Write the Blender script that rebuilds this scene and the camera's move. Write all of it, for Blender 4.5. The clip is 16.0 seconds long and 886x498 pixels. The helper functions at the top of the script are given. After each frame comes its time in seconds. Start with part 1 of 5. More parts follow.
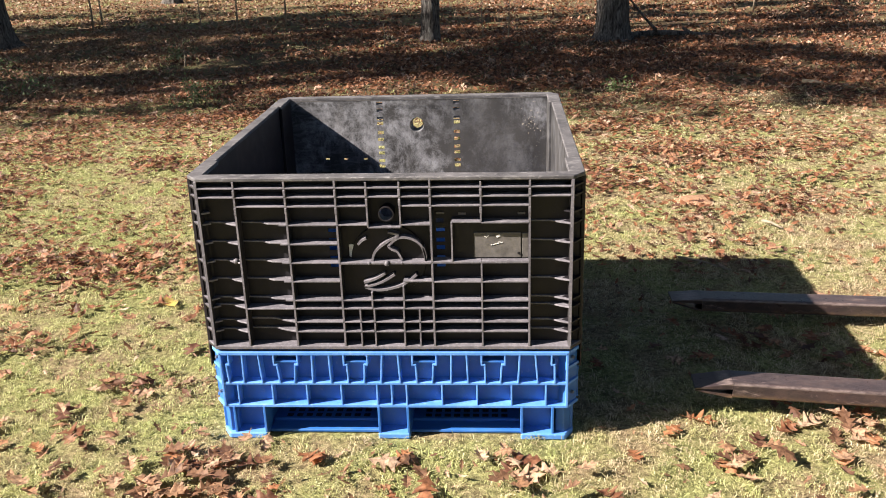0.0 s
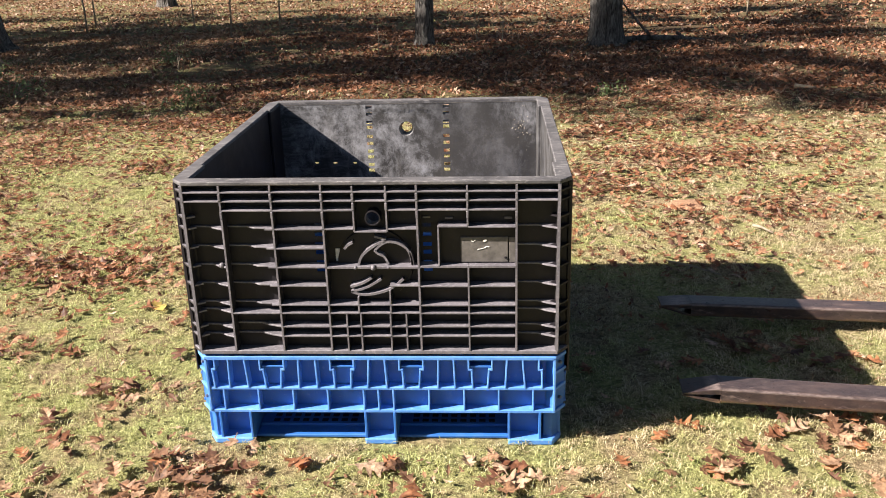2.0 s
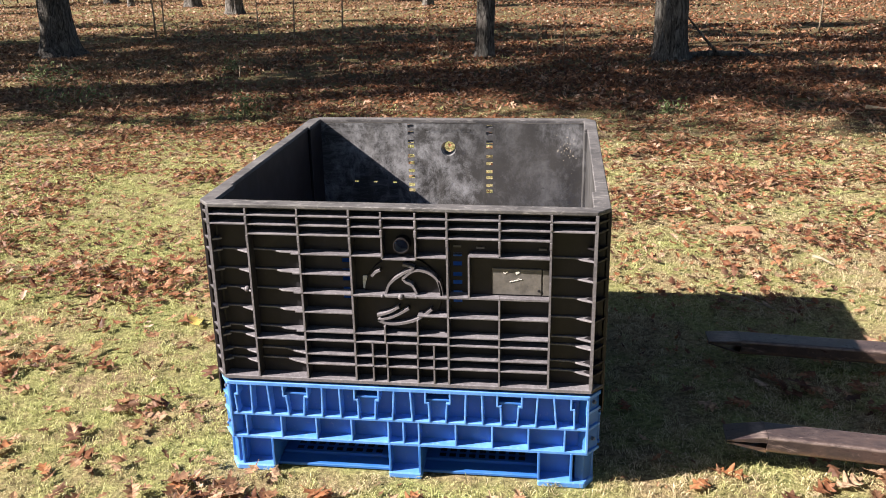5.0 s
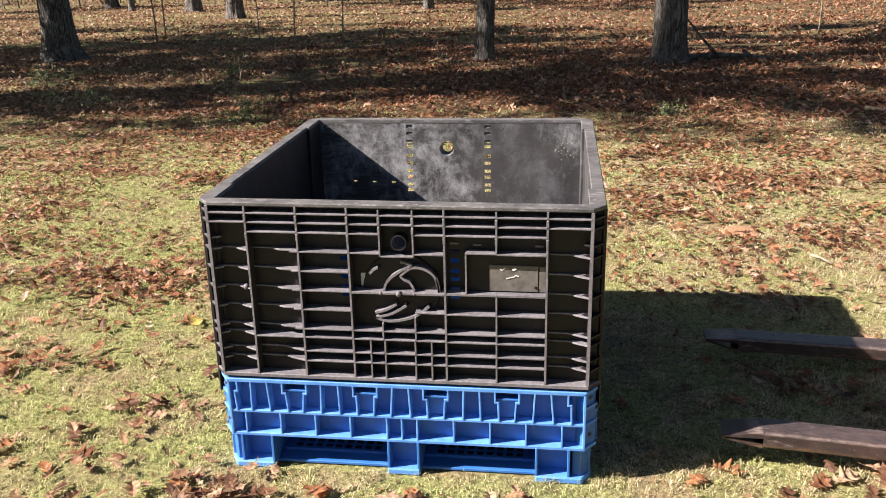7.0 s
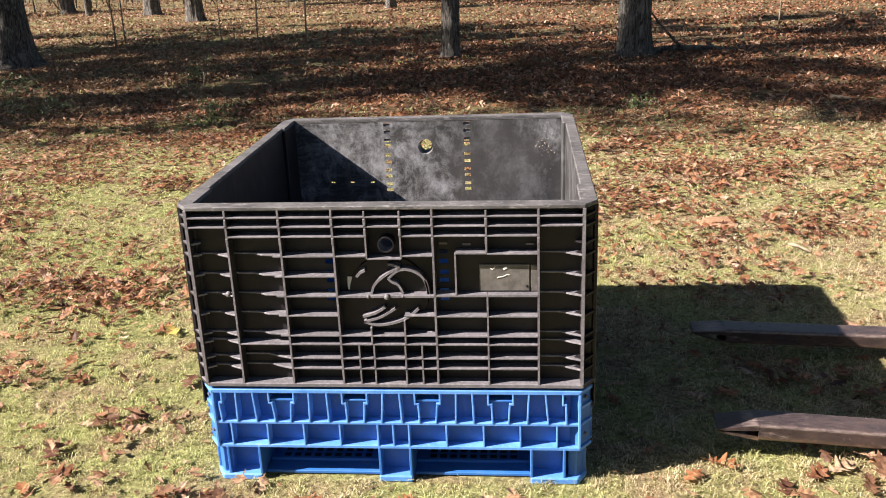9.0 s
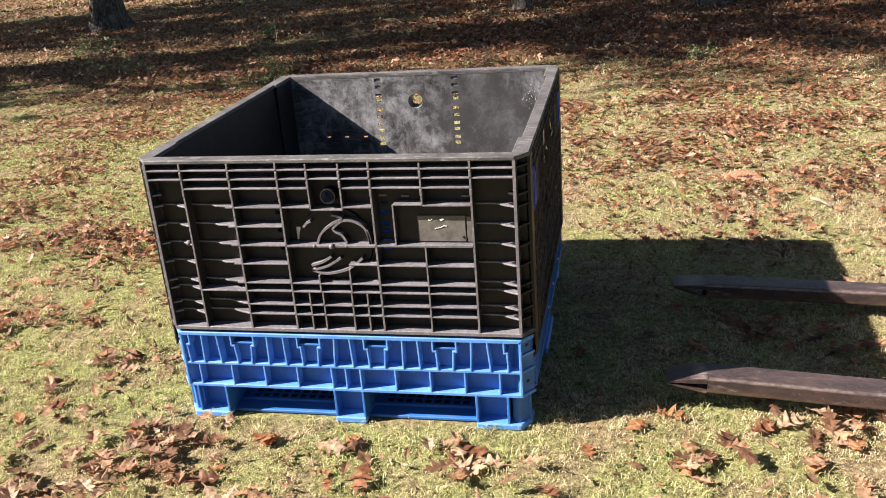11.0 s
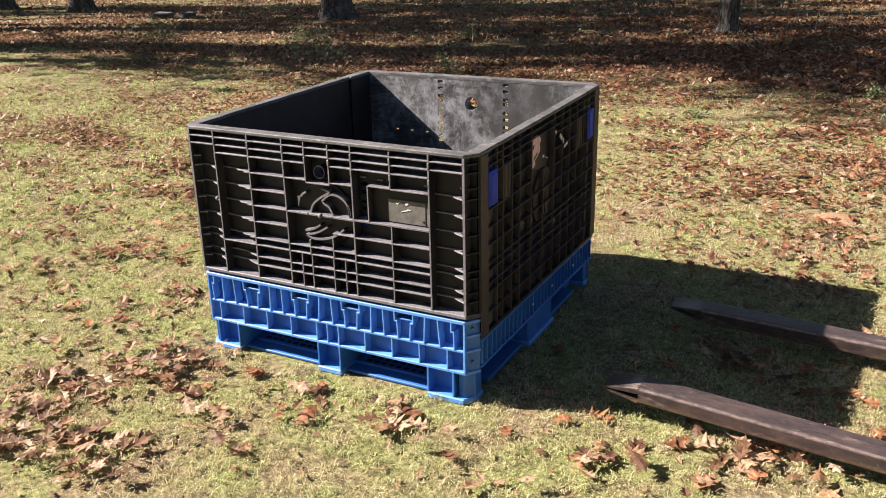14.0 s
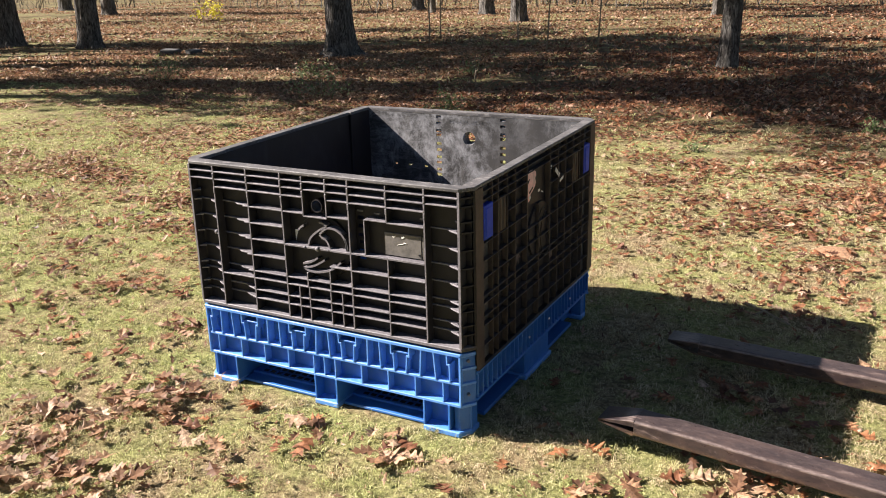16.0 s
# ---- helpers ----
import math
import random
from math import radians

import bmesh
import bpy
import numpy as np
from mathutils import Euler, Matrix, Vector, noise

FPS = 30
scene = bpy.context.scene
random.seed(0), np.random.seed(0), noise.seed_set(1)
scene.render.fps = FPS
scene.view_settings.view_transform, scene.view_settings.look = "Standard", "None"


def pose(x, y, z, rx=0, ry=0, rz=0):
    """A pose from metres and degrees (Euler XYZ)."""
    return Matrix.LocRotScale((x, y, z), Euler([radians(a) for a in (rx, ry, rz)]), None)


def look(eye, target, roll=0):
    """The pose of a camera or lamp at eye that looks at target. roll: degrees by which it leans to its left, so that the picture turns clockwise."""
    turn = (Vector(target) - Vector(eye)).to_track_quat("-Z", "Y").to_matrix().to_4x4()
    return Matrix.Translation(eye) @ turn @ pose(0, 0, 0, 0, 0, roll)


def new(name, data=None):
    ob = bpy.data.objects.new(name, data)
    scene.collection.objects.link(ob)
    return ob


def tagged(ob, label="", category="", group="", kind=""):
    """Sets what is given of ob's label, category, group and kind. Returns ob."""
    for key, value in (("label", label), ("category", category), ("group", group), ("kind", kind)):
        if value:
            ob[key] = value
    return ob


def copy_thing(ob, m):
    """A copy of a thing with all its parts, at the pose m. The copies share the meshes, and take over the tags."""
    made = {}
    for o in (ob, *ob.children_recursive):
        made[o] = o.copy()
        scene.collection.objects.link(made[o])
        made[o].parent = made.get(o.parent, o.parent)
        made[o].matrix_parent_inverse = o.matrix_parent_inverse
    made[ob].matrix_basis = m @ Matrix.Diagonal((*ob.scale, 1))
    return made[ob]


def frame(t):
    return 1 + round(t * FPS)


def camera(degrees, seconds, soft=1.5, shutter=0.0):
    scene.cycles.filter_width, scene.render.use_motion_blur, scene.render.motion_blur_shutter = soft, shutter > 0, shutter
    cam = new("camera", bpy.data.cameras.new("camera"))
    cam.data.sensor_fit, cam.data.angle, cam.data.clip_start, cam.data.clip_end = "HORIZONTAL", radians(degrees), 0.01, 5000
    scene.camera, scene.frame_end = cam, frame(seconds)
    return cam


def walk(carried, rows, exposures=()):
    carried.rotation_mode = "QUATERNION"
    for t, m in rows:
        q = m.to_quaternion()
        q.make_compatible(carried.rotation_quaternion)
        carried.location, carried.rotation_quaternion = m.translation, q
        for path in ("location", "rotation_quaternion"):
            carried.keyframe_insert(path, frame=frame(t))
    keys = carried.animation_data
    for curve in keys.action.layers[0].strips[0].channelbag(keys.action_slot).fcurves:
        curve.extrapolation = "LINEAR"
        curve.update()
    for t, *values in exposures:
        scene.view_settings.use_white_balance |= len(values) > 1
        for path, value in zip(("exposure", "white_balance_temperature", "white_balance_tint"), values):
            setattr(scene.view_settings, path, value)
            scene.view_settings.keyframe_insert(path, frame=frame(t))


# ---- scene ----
cam = camera(54.3, 16.0, soft=0.9)
PATH = [
    (0, (0.328, -2.333, 1.46), (0.198, -0.453, 0.79), -1.8),
    (0.5, (0.337, -2.33, 1.461), (0.206, -0.448, 0.799), -1.9),
    (1, (0.338, -2.33, 1.459), (0.208, -0.447, 0.798), -2.0),
    (1.5, (0.345, -2.328, 1.463), (0.215, -0.446, 0.798), -2.1),
    (2, (0.352, -2.323, 1.458), (0.233, -0.439, 0.796), -1.6),
    (2.5, (0.364, -2.333, 1.46), (0.256, -0.444, 0.812), -1.4),
    (3, (0.374, -2.343, 1.459), (0.238, -0.458, 0.804), -1.7),
    (3.5, (0.356, -2.289, 1.457), (0.199, -0.407, 0.799), -1.5),
    (4, (0.342, -2.205, 1.462), (0.188, -0.317, 0.819), -1.3),
    (4.5, (0.383, -2.204, 1.471), (0.165, -0.32, 0.836), -1.1),
    (4.7, (0.408, -2.202, 1.48), (0.162, -0.323, 0.84), -1.0),
    (6.8, (0.445, -2.22, 1.467), (0.176, -0.341, 0.836), -1.2),
    (7, (0.436, -2.224, 1.468), (0.178, -0.344, 0.837), -1.3),
    (7.5, (0.404, -2.196, 1.467), (0.181, -0.312, 0.834), -1.9),
    (8, (0.372, -2.18, 1.464), (0.183, -0.292, 0.831), -2.2),
    (8.2, (0.363, -2.173, 1.464), (0.182, -0.284, 0.831), -2.2),
    (10.3, (0.553, -2.185, 1.437), (0.312, -0.317, 0.764), -4.0),
    (10.5, (0.661, -2.2, 1.444), (0.356, -0.346, 0.759), -4.4),
    (11, (0.82, -2.185, 1.444), (0.409, -0.365, 0.724), -4.4),
    (11.5, (0.944, -2.044, 1.411), (0.498, -0.243, 0.664), -2.6),
    (12, (1.144, -2.012, 1.407), (0.528, -0.261, 0.662), -1.9),
    (12.5, (1.317, -2.044, 1.435), (0.536, -0.362, 0.685), -1.4),
    (13, (1.38, -2.161, 1.432), (0.595, -0.482, 0.678), -1.8),
    (13.5, (1.504, -2.225, 1.457), (0.673, -0.55, 0.748), -1.7),
    (14, (1.639, -2.228, 1.451), (0.76, -0.566, 0.769), -1.3),
    (14.5, (1.674, -2.221, 1.454), (0.762, -0.562, 0.809), -2.0),
    (15, (1.679, -2.216, 1.456), (0.759, -0.558, 0.82), -2.1),
    (15.5, (1.677, -2.222, 1.454), (0.77, -0.553, 0.826), -1.8),
    (16, (1.676, -2.236, 1.455), (0.777, -0.556, 0.848), -1.4),
]
walk(cam, [(t, look(eye, target, roll)) for t, eye, target, roll in PATH])


# ---- light ----
SUN_WAY = Vector((1.12, 0.37, -0.86)).normalized()
world = bpy.data.worlds.new("sky")
scene.world = world
world.use_nodes = True
_nt = world.node_tree
_sky = _nt.nodes.new("ShaderNodeTexSky")
_sky.sky_type = "NISHITA"
_sky.sun_disc = False
_sky.sun_elevation = math.asin(-SUN_WAY.z)
_sky.sun_rotation = math.atan2(-SUN_WAY.x, -SUN_WAY.y)
_nt.links.new(_sky.outputs[0], _nt.nodes["Background"].inputs[0])
_nt.nodes["Background"].inputs[1].default_value = 0.0225
sun_data = bpy.data.lights.new("sun", "SUN")
sun_data.energy, sun_data.angle, sun_data.color = 5.0, radians(0.53), (1.0, 0.90, 0.815)
sun = new("sun", sun_data)
sun.matrix_world = Matrix.Translation((-20, -8, 20)) @ SUN_WAY.to_track_quat("-Z", "Y").to_matrix().to_4x4()
scene.view_settings.exposure = 1.69


# ---- materials ----
class Nodes:
    """A short way to write node materials."""

    def __init__(self, name, rough=0.6, metal=0.0, spec=0.5):
        self.m = bpy.data.materials.new(name)
        self.m.use_nodes = True
        self.t = self.m.node_tree
        self.b = self.t.nodes["Principled BSDF"]
        self.b.inputs["Roughness"].default_value = rough
        self.b.inputs["Metallic"].default_value = metal
        self.b.inputs["Specular IOR Level"].default_value = spec
        self.co = self.t.nodes.new("ShaderNodeTexCoord").outputs["Object"]

    def put(self, a, b):
        self.t.links.new(a, b)

    def place(self, scale=(1, 1, 1), coords=None):
        n = self.t.nodes.new("ShaderNodeMapping")
        n.inputs["Scale"].default_value = scale
        self.put(coords or self.co, n.inputs[0])
        return n.outputs[0]

    def noise(self, scale, detail=4, rough=0.55, coords=None, distort=0.0):
        n = self.t.nodes.new("ShaderNodeTexNoise")
        n.inputs["Scale"].default_value, n.inputs["Detail"].default_value = scale, detail
        n.inputs["Roughness"].default_value, n.inputs["Distortion"].default_value = rough, distort
        self.put(coords or self.co, n.inputs["Vector"])
        return n.outputs["Fac"]

    def ramp(self, fac, *stops):
        n = self.t.nodes.new("ShaderNodeValToRGB")
        e = n.color_ramp.elements
        while len(e) < len(stops):
            e.new(0.5)
        for k, (p, c) in enumerate(stops):
            e[k].position = p
            e[k].color = (*c, 1) if isinstance(c, tuple) else (c, c, c, 1)
        self.put(fac, n.inputs[0])
        return n.outputs[0]

    def mix(self, fac, a, b, kind="MIX"):
        n = self.t.nodes.new("ShaderNodeMix")
        n.data_type, n.blend_type = "RGBA", kind
        for sock, v in ((n.inputs["Factor"], fac), (n.inputs["A"], a), (n.inputs["B"], b)):
            if isinstance(v, (int, float)):
                sock.default_value = v
            elif isinstance(v, tuple):
                sock.default_value = (*v, 1)
            else:
                self.put(v, sock)
        return n.outputs["Result"]

    def maths(self, op, a, b=0.0):
        n = self.t.nodes.new("ShaderNodeMath")
        n.operation = op
        for sock, v in zip(n.inputs, (a, b)):
            if isinstance(v, (int, float)):
                sock.default_value = v
            else:
                self.put(v, sock)
        return n.outputs[0]

    def axis(self, k, coords=None):
        n = self.t.nodes.new("ShaderNodeSeparateXYZ")
        self.put(coords or self.co, n.inputs[0])
        return n.outputs[k]

    def island(self):
        return self.t.nodes.new("ShaderNodeNewGeometry").outputs["Random Per Island"]

    def each(self):
        return self.t.nodes.new("ShaderNodeObjectInfo").outputs["Random"]

    def colour(self, v):
        if isinstance(v, tuple):
            self.b.inputs["Base Color"].default_value = (*v, 1)
        else:
            self.put(v, self.b.inputs["Base Color"])

    def gloss(self, v):
        self.put(v, self.b.inputs["Roughness"])

    def bump(self, height, strength=0.3, dist=0.01):
        n = self.t.nodes.new("ShaderNodeBump")
        n.inputs["Strength"].default_value, n.inputs["Distance"].default_value = strength, dist
        self.put(height, n.inputs["Height"])
        self.put(n.outputs[0], self.b.inputs["Normal"])


def let_through(n, share):
    """Thin leaves and blades pass part of the light on."""
    tree = n.m.node_tree
    glow = tree.nodes.new("ShaderNodeBsdfTranslucent")
    both = tree.nodes.new("ShaderNodeMixShader")
    both.inputs[0].default_value = share
    tree.links.new(n.b.inputs["Base Color"].links[0].from_socket, glow.inputs[0])
    tree.links.new(n.b.outputs[0], both.inputs[1])
    tree.links.new(glow.outputs[0], both.inputs[2])
    tree.links.new(both.outputs[0], tree.nodes["Material Output"].inputs[0])


def black_plastic():
    n = Nodes("black_plastic", 0.5, spec=0.28)
    grain = n.noise(9, 6, 0.65)
    smear = n.noise(5.5, 5, 0.6, n.place((1.0, 1.0, 0.55)), 1.6)
    fine = n.noise(160, 3)
    base = n.ramp(grain, (0.3, (0.0105, 0.0092, 0.0115)), (0.7, (0.0190, 0.0166, 0.0200)))
    dusty = n.mix(n.ramp(smear, (0.52, 0.0), (0.70, 0.32)), base, (0.054, 0.050, 0.058))
    n.colour(n.mix(n.ramp(fine, (0.62, 0.0), (0.8, 0.3)), dusty, (0.070, 0.065, 0.070)))
    n.gloss(n.ramp(grain, (0.2, 0.38), (0.8, 0.62)))
    n.bump(n.mix(0.5, fine, grain), 0.25, 0.002)
    return n.m


def worn_plastic():
    """The inner faces: black plastic rubbed grey, with pale swirling smears and a few runs."""
    n = Nodes("worn_black_plastic", 0.5, spec=0.35)
    patch = n.noise(3.6, 4, 0.6, None, 0.2)
    swirl = n.noise(9.0, 12, 0.80, n.place((1.0, 1.0, 0.80)), 0.25)
    rubbed = n.noise(26, 5, 0.7, n.place((0.30, 1.0, 1.6)), 0.7)
    runs = n.noise(15, 5, 0.7, n.place((1.0, 1.0, 0.14)), 0.5)
    fine = n.noise(120, 3)
    base = n.ramp(patch, (0.34, (0.028, 0.027, 0.028)), (0.64, (0.062, 0.059, 0.058)))
    x = n.axis(0)
    where = n.ramp(n.maths("ADD", n.noise(2.6, 3), n.maths("MULTIPLY", x, -0.30)), (0.40, 0.25), (0.56, 1.0))
    c = n.mix(n.maths("MULTIPLY", n.ramp(swirl, (0.47, 0.0), (0.545, 0.42), (0.63, 1.0)), where), base, (0.30, 0.30, 0.315))
    left = n.ramp(n.maths("ADD", n.maths("MULTIPLY", x, -1.0), n.maths("MULTIPLY", n.noise(3.5, 3), 0.25)), (0.26, 0.0), (0.40, 1.0))
    c = n.mix(n.maths("MULTIPLY", n.ramp(rubbed, (0.48, 0.0), (0.66, 0.5)), left), c, (0.25, 0.25, 0.265))
    c = n.mix(n.maths("MULTIPLY", n.ramp(runs, (0.58, 0.0), (0.74, 0.4)), where), c, (0.20, 0.19, 0.18))
    c = n.mix(n.ramp(n.noise(38, 4, 0.7), (0.64, 0.0), (0.72, 0.6)), c, (0.020, 0.020, 0.022))
    n.colour(n.mix(n.ramp(fine, (0.6, 0.0), (0.8, 0.35)), c, (0.19, 0.18, 0.17)))
    n.gloss(n.ramp(swirl, (0.3, 0.36), (0.7, 0.6)))
    n.bump(n.mix(0.6, fine, swirl), 0.2, 0.002)
    return n.m


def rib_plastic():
    """Rib edges and tops, rubbed and dusty; shade is painted on flanks and undersides."""
    n = Nodes("dusty_shaded_rib_plastic", 0.55, spec=0.45)
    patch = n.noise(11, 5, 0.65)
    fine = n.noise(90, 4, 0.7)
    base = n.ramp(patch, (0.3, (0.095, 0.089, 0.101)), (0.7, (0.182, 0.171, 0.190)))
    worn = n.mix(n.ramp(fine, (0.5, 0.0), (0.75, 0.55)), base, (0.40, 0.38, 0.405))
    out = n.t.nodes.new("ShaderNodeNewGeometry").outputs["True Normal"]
    # Faces turned sideways or down go black, their shade put into the colour.
    flank_shade = n.ramp(n.maths("ABSOLUTE", n.axis(0, out)), (0.6, 0.0), (0.75, 1.0))
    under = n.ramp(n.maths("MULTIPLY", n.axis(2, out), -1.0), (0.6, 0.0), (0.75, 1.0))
    n.colour(n.mix(n.maths("MAXIMUM", flank_shade, under), worn, n.ramp(patch, (0.3, (0.018, 0.016, 0.017)), (0.7, (0.040, 0.036, 0.037)))))
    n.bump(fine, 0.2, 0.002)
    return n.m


def rim_plastic():
    n = Nodes("scuffed_rim_plastic", 0.62, spec=0.3)
    patch = n.noise(7, 5, 0.65)
    scratch = n.noise(30, 4, 0.7, n.place((1, 3, 3)), 1.0)
    base = n.ramp(patch, (0.35, (0.055, 0.053, 0.056)), (0.65, (0.135, 0.129, 0.133)))
    n.colour(n.mix(n.ramp(scratch, (0.52, 0.0), (0.7, 0.7)), base, (0.30, 0.285, 0.285)))
    n.bump(scratch, 0.25, 0.002)
    return n.m


def blue_plastic():
    n = Nodes("blue_plastic", 0.42, spec=0.5)
    patch = n.noise(6, 5, 0.6)
    dirt = n.noise(22, 6, 0.7, n.place((1, 1, 0.5)))
    base = n.ramp(patch, (0.3, (0.020, 0.115, 0.39)), (0.7, (0.040, 0.168, 0.50)))
    c = n.mix(n.ramp(dirt, (0.52, 0.0), (0.76, 0.48)), base, (0.11, 0.185, 0.37))
    n.colour(n.mix(n.ramp(n.noise(70, 3), (0.62, 0.0), (0.75, 0.35)), c, (0.2, 0.28, 0.45)))
    n.gloss(n.ramp(dirt, (0.3, 0.35), (0.75, 0.6)))
    n.bump(dirt, 0.15, 0.002)
    return n.m


def blue_edges():
    """Rib and flange edges of the blue base, rubbed paler."""
    n = Nodes("rubbed_blue_plastic", 0.45, spec=0.5)
    patch = n.noise(14, 5, 0.65)
    base = n.ramp(patch, (0.3, (0.066, 0.22, 0.60)), (0.7, (0.14, 0.33, 0.74)))
    n.colour(n.mix(n.ramp(n.noise(60, 4, 0.7), (0.56, 0.0), (0.75, 0.5)), base, (0.38, 0.52, 0.76)))
    n.bump(patch, 0.15, 0.002)
    return n.m


def rusty_steel():
    n = Nodes("brown_painted_steel", 0.42, 0.15, 0.6)
    patch = n.noise(11, 8, 0.75, n.place((0.5, 1, 1)), 0.6)
    streak = n.noise(70, 8, 0.8, n.place((0.35, 1, 1)))
    scuff = n.noise(34, 8, 0.8, n.place((0.4, 1.6, 1)), 0.8)
    base = n.ramp(patch, (0.36, (0.024, 0.0175, 0.0195)), (0.52, (0.044, 0.031, 0.033)), (0.66, (0.076, 0.050, 0.046)))
    c = n.mix(n.ramp(streak, (0.50, 0.0), (0.68, 0.42)), base, (0.105, 0.077, 0.070))
    c = n.mix(n.ramp(scuff, (0.57, 0.0), (0.66, 0.65)), c, (0.29, 0.215, 0.195))
    # Pale line on the rounded top corners, a highlight put into the colour.
    edge = n.ramp(n.axis(2), (0.0435, 0.0), (0.0475, 0.65), (0.0520, 0.65), (0.0537, 0.0))
    c = n.mix(n.maths("MULTIPLY", edge, n.ramp(streak, (0.36, 0.15), (0.56, 1.0))), c, (0.30, 0.235, 0.215))
    low = n.ramp(n.axis(2), (0.006, 0.6), (0.020, 0.0))
    n.colour(n.mix(n.maths("MULTIPLY", low, n.ramp(streak, (0.42, 0.1), (0.58, 1.0))), c, (0.19, 0.115, 0.060)))
    n.gloss(n.ramp(scuff, (0.35, 0.24), (0.65, 0.48)))
    n.bump(n.mix(0.5, streak, scuff), 0.3, 0.003)
    return n.m


def bark():
    n = Nodes("oak_bark", 0.9, spec=0.2)
    long = n.place((1, 1, 0.26))
    furrow = n.noise(22, 6, 0.7, long, 1.2)
    patch = n.noise(3.0, 4)
    c = n.ramp(furrow, (0.36, (0.018, 0.015, 0.014)), (0.49, (0.115, 0.104, 0.095)), (0.68, (0.33, 0.31, 0.285)))
    n.colour(n.mix(n.ramp(patch, (0.5, 0.0), (0.75, 0.35)), c, (0.10, 0.095, 0.08)))
    n.bump(furrow, 1.0, 0.06)
    return n.m


def twig():
    n = Nodes("bare_twig", 0.8, spec=0.2)
    n.colour(n.ramp(n.noise(30, 4), (0.3, (0.14, 0.105, 0.075)), (0.7, (0.36, 0.30, 0.22))))
    n.bump(n.noise(90, 3), 0.3, 0.003)
    return n.m


def soil_and_turf():
    """Ground: turf near the bin, leaf mould under the trees."""
    n = Nodes("turf_and_leaf_mould", 0.95, spec=0.12)
    y = n.axis(1)
    x = n.axis(0)
    wide = n.noise(0.42, 5, 0.6)
    mid = n.noise(3.2, 5, 0.6)
    fine = n.noise(45, 5, 0.7)
    speck = n.noise(150, 3, 0.7)
    turf = n.ramp(fine, (0.30, (0.085, 0.060, 0.036)), (0.5, (0.27, 0.205, 0.118)), (0.70, (0.50, 0.40, 0.25)))
    turf = n.mix(n.ramp(mid, (0.40, 0.0), (0.56, 0.85)), turf, n.ramp(fine, (0.30, (0.075, 0.080, 0.026)), (0.7, (0.44, 0.46, 0.18))))
    mould = n.ramp(n.noise(30, 6, 0.75, None, 0.8), (0.40, (0.014, 0.009, 0.007)), (0.54, (0.095, 0.052, 0.033)), (0.70, (0.33, 0.19, 0.12)))
    edge = n.maths("ADD", n.maths("MULTIPLY", n.maths("SUBTRACT", y, 5.2), 0.30), n.maths("MULTIPLY", n.maths("SUBTRACT", wide, 0.5), 3.4))
    woods = n.ramp(n.maths("ADD", edge, 0.5), (0.25, 0.0), (0.8, 0.82))
    far_grass = n.ramp(n.noise(0.45, 5, 0.65), (0.42, 0.0), (0.56, 0.85))
    side = n.ramp(n.maths("ADD", n.maths("MULTIPLY", x, -0.05), 0.5), (0.45, 0.25), (0.75, 1.0))
    far_grass = n.maths("MULTIPLY", far_grass, side)
    mould = n.mix(n.maths("MULTIPLY", far_grass, n.ramp(mid, (0.35, 0.2), (0.65, 1.0))), mould, turf)
    # Dark gaps between grass clumps, their shadow painted into the ground.
    gap_shade = n.ramp(n.noise(11, 7, 0.78), (0.36, 0.62), (0.48, 0.0))
    c = n.mix(gap_shade, n.mix(woods, turf, mould), (0.050, 0.034, 0.020))
    n.colour(n.mix(n.ramp(speck, (0.3, 0.45), (0.55, 0.0)), c, (0.022, 0.017, 0.010)))
    n.bump(n.mix(0.5, fine, speck), 0.8, 0.02)
    return n.m


def grass_blade():
    n = Nodes("grass_blades", 0.55, spec=0.4)
    r = n.island()
    dry = n.ramp(r, (0.0, (0.72, 0.62, 0.44)), (0.12, (0.66, 0.56, 0.38)), (0.5, (0.58, 0.475, 0.315)), (0.85, (0.41, 0.32, 0.195)), (1.0, (0.22, 0.16, 0.085)))
    green = n.ramp(r, (0.0, (0.66, 0.64, 0.37)), (0.12, (0.60, 0.60, 0.29)), (0.5, (0.50, 0.525, 0.215)), (0.85, (0.34, 0.375, 0.13)), (1.0, (0.20, 0.20, 0.075)))
    patch = n.maths("ADD", n.maths("MULTIPLY", n.noise(1.4, 3, 0.6), 0.42), n.maths("MULTIPLY", n.noise(9.0, 6, 0.75), 0.58))
    patch = n.maths("ADD", n.maths("SUBTRACT", patch, 0.035), n.ramp(n.maths("ADD", n.maths("MULTIPLY", n.axis(0), -0.1), 0.5), (0.36, 0.0), (0.44, 0.015), (0.60, 0.095), (0.80, 0.17)))
    lawn = n.mix(n.ramp(patch, (0.455, 0.0), (0.565, 0.95)), dry, green)
    lush = n.maths("MULTIPLY", n.ramp(n.noise(3.3, 4, 0.65), (0.50, 0.0), (0.62, 0.6)), n.ramp(n.noise(21, 4, 0.7), (0.44, 0.0), (0.58, 1.0)))
    lawn = n.mix(lush, lawn, n.ramp(r, (0.0, (0.52, 0.60, 0.24)), (0.5, (0.30, 0.42, 0.11)), (1.0, (0.13, 0.19, 0.05))))
    # Dark spots: leaf bits and thatch, with shadows painted into the blades.
    thatch_shade = n.ramp(n.noise(15, 7, 0.8), (0.38, 0.85), (0.47, 0.0))
    n.colour(n.mix(thatch_shade, lawn, n.ramp(r, (0.0, (0.20, 0.145, 0.08)), (1.0, (0.055, 0.040, 0.022)))))
    let_through(n, 0.28)
    return n.m


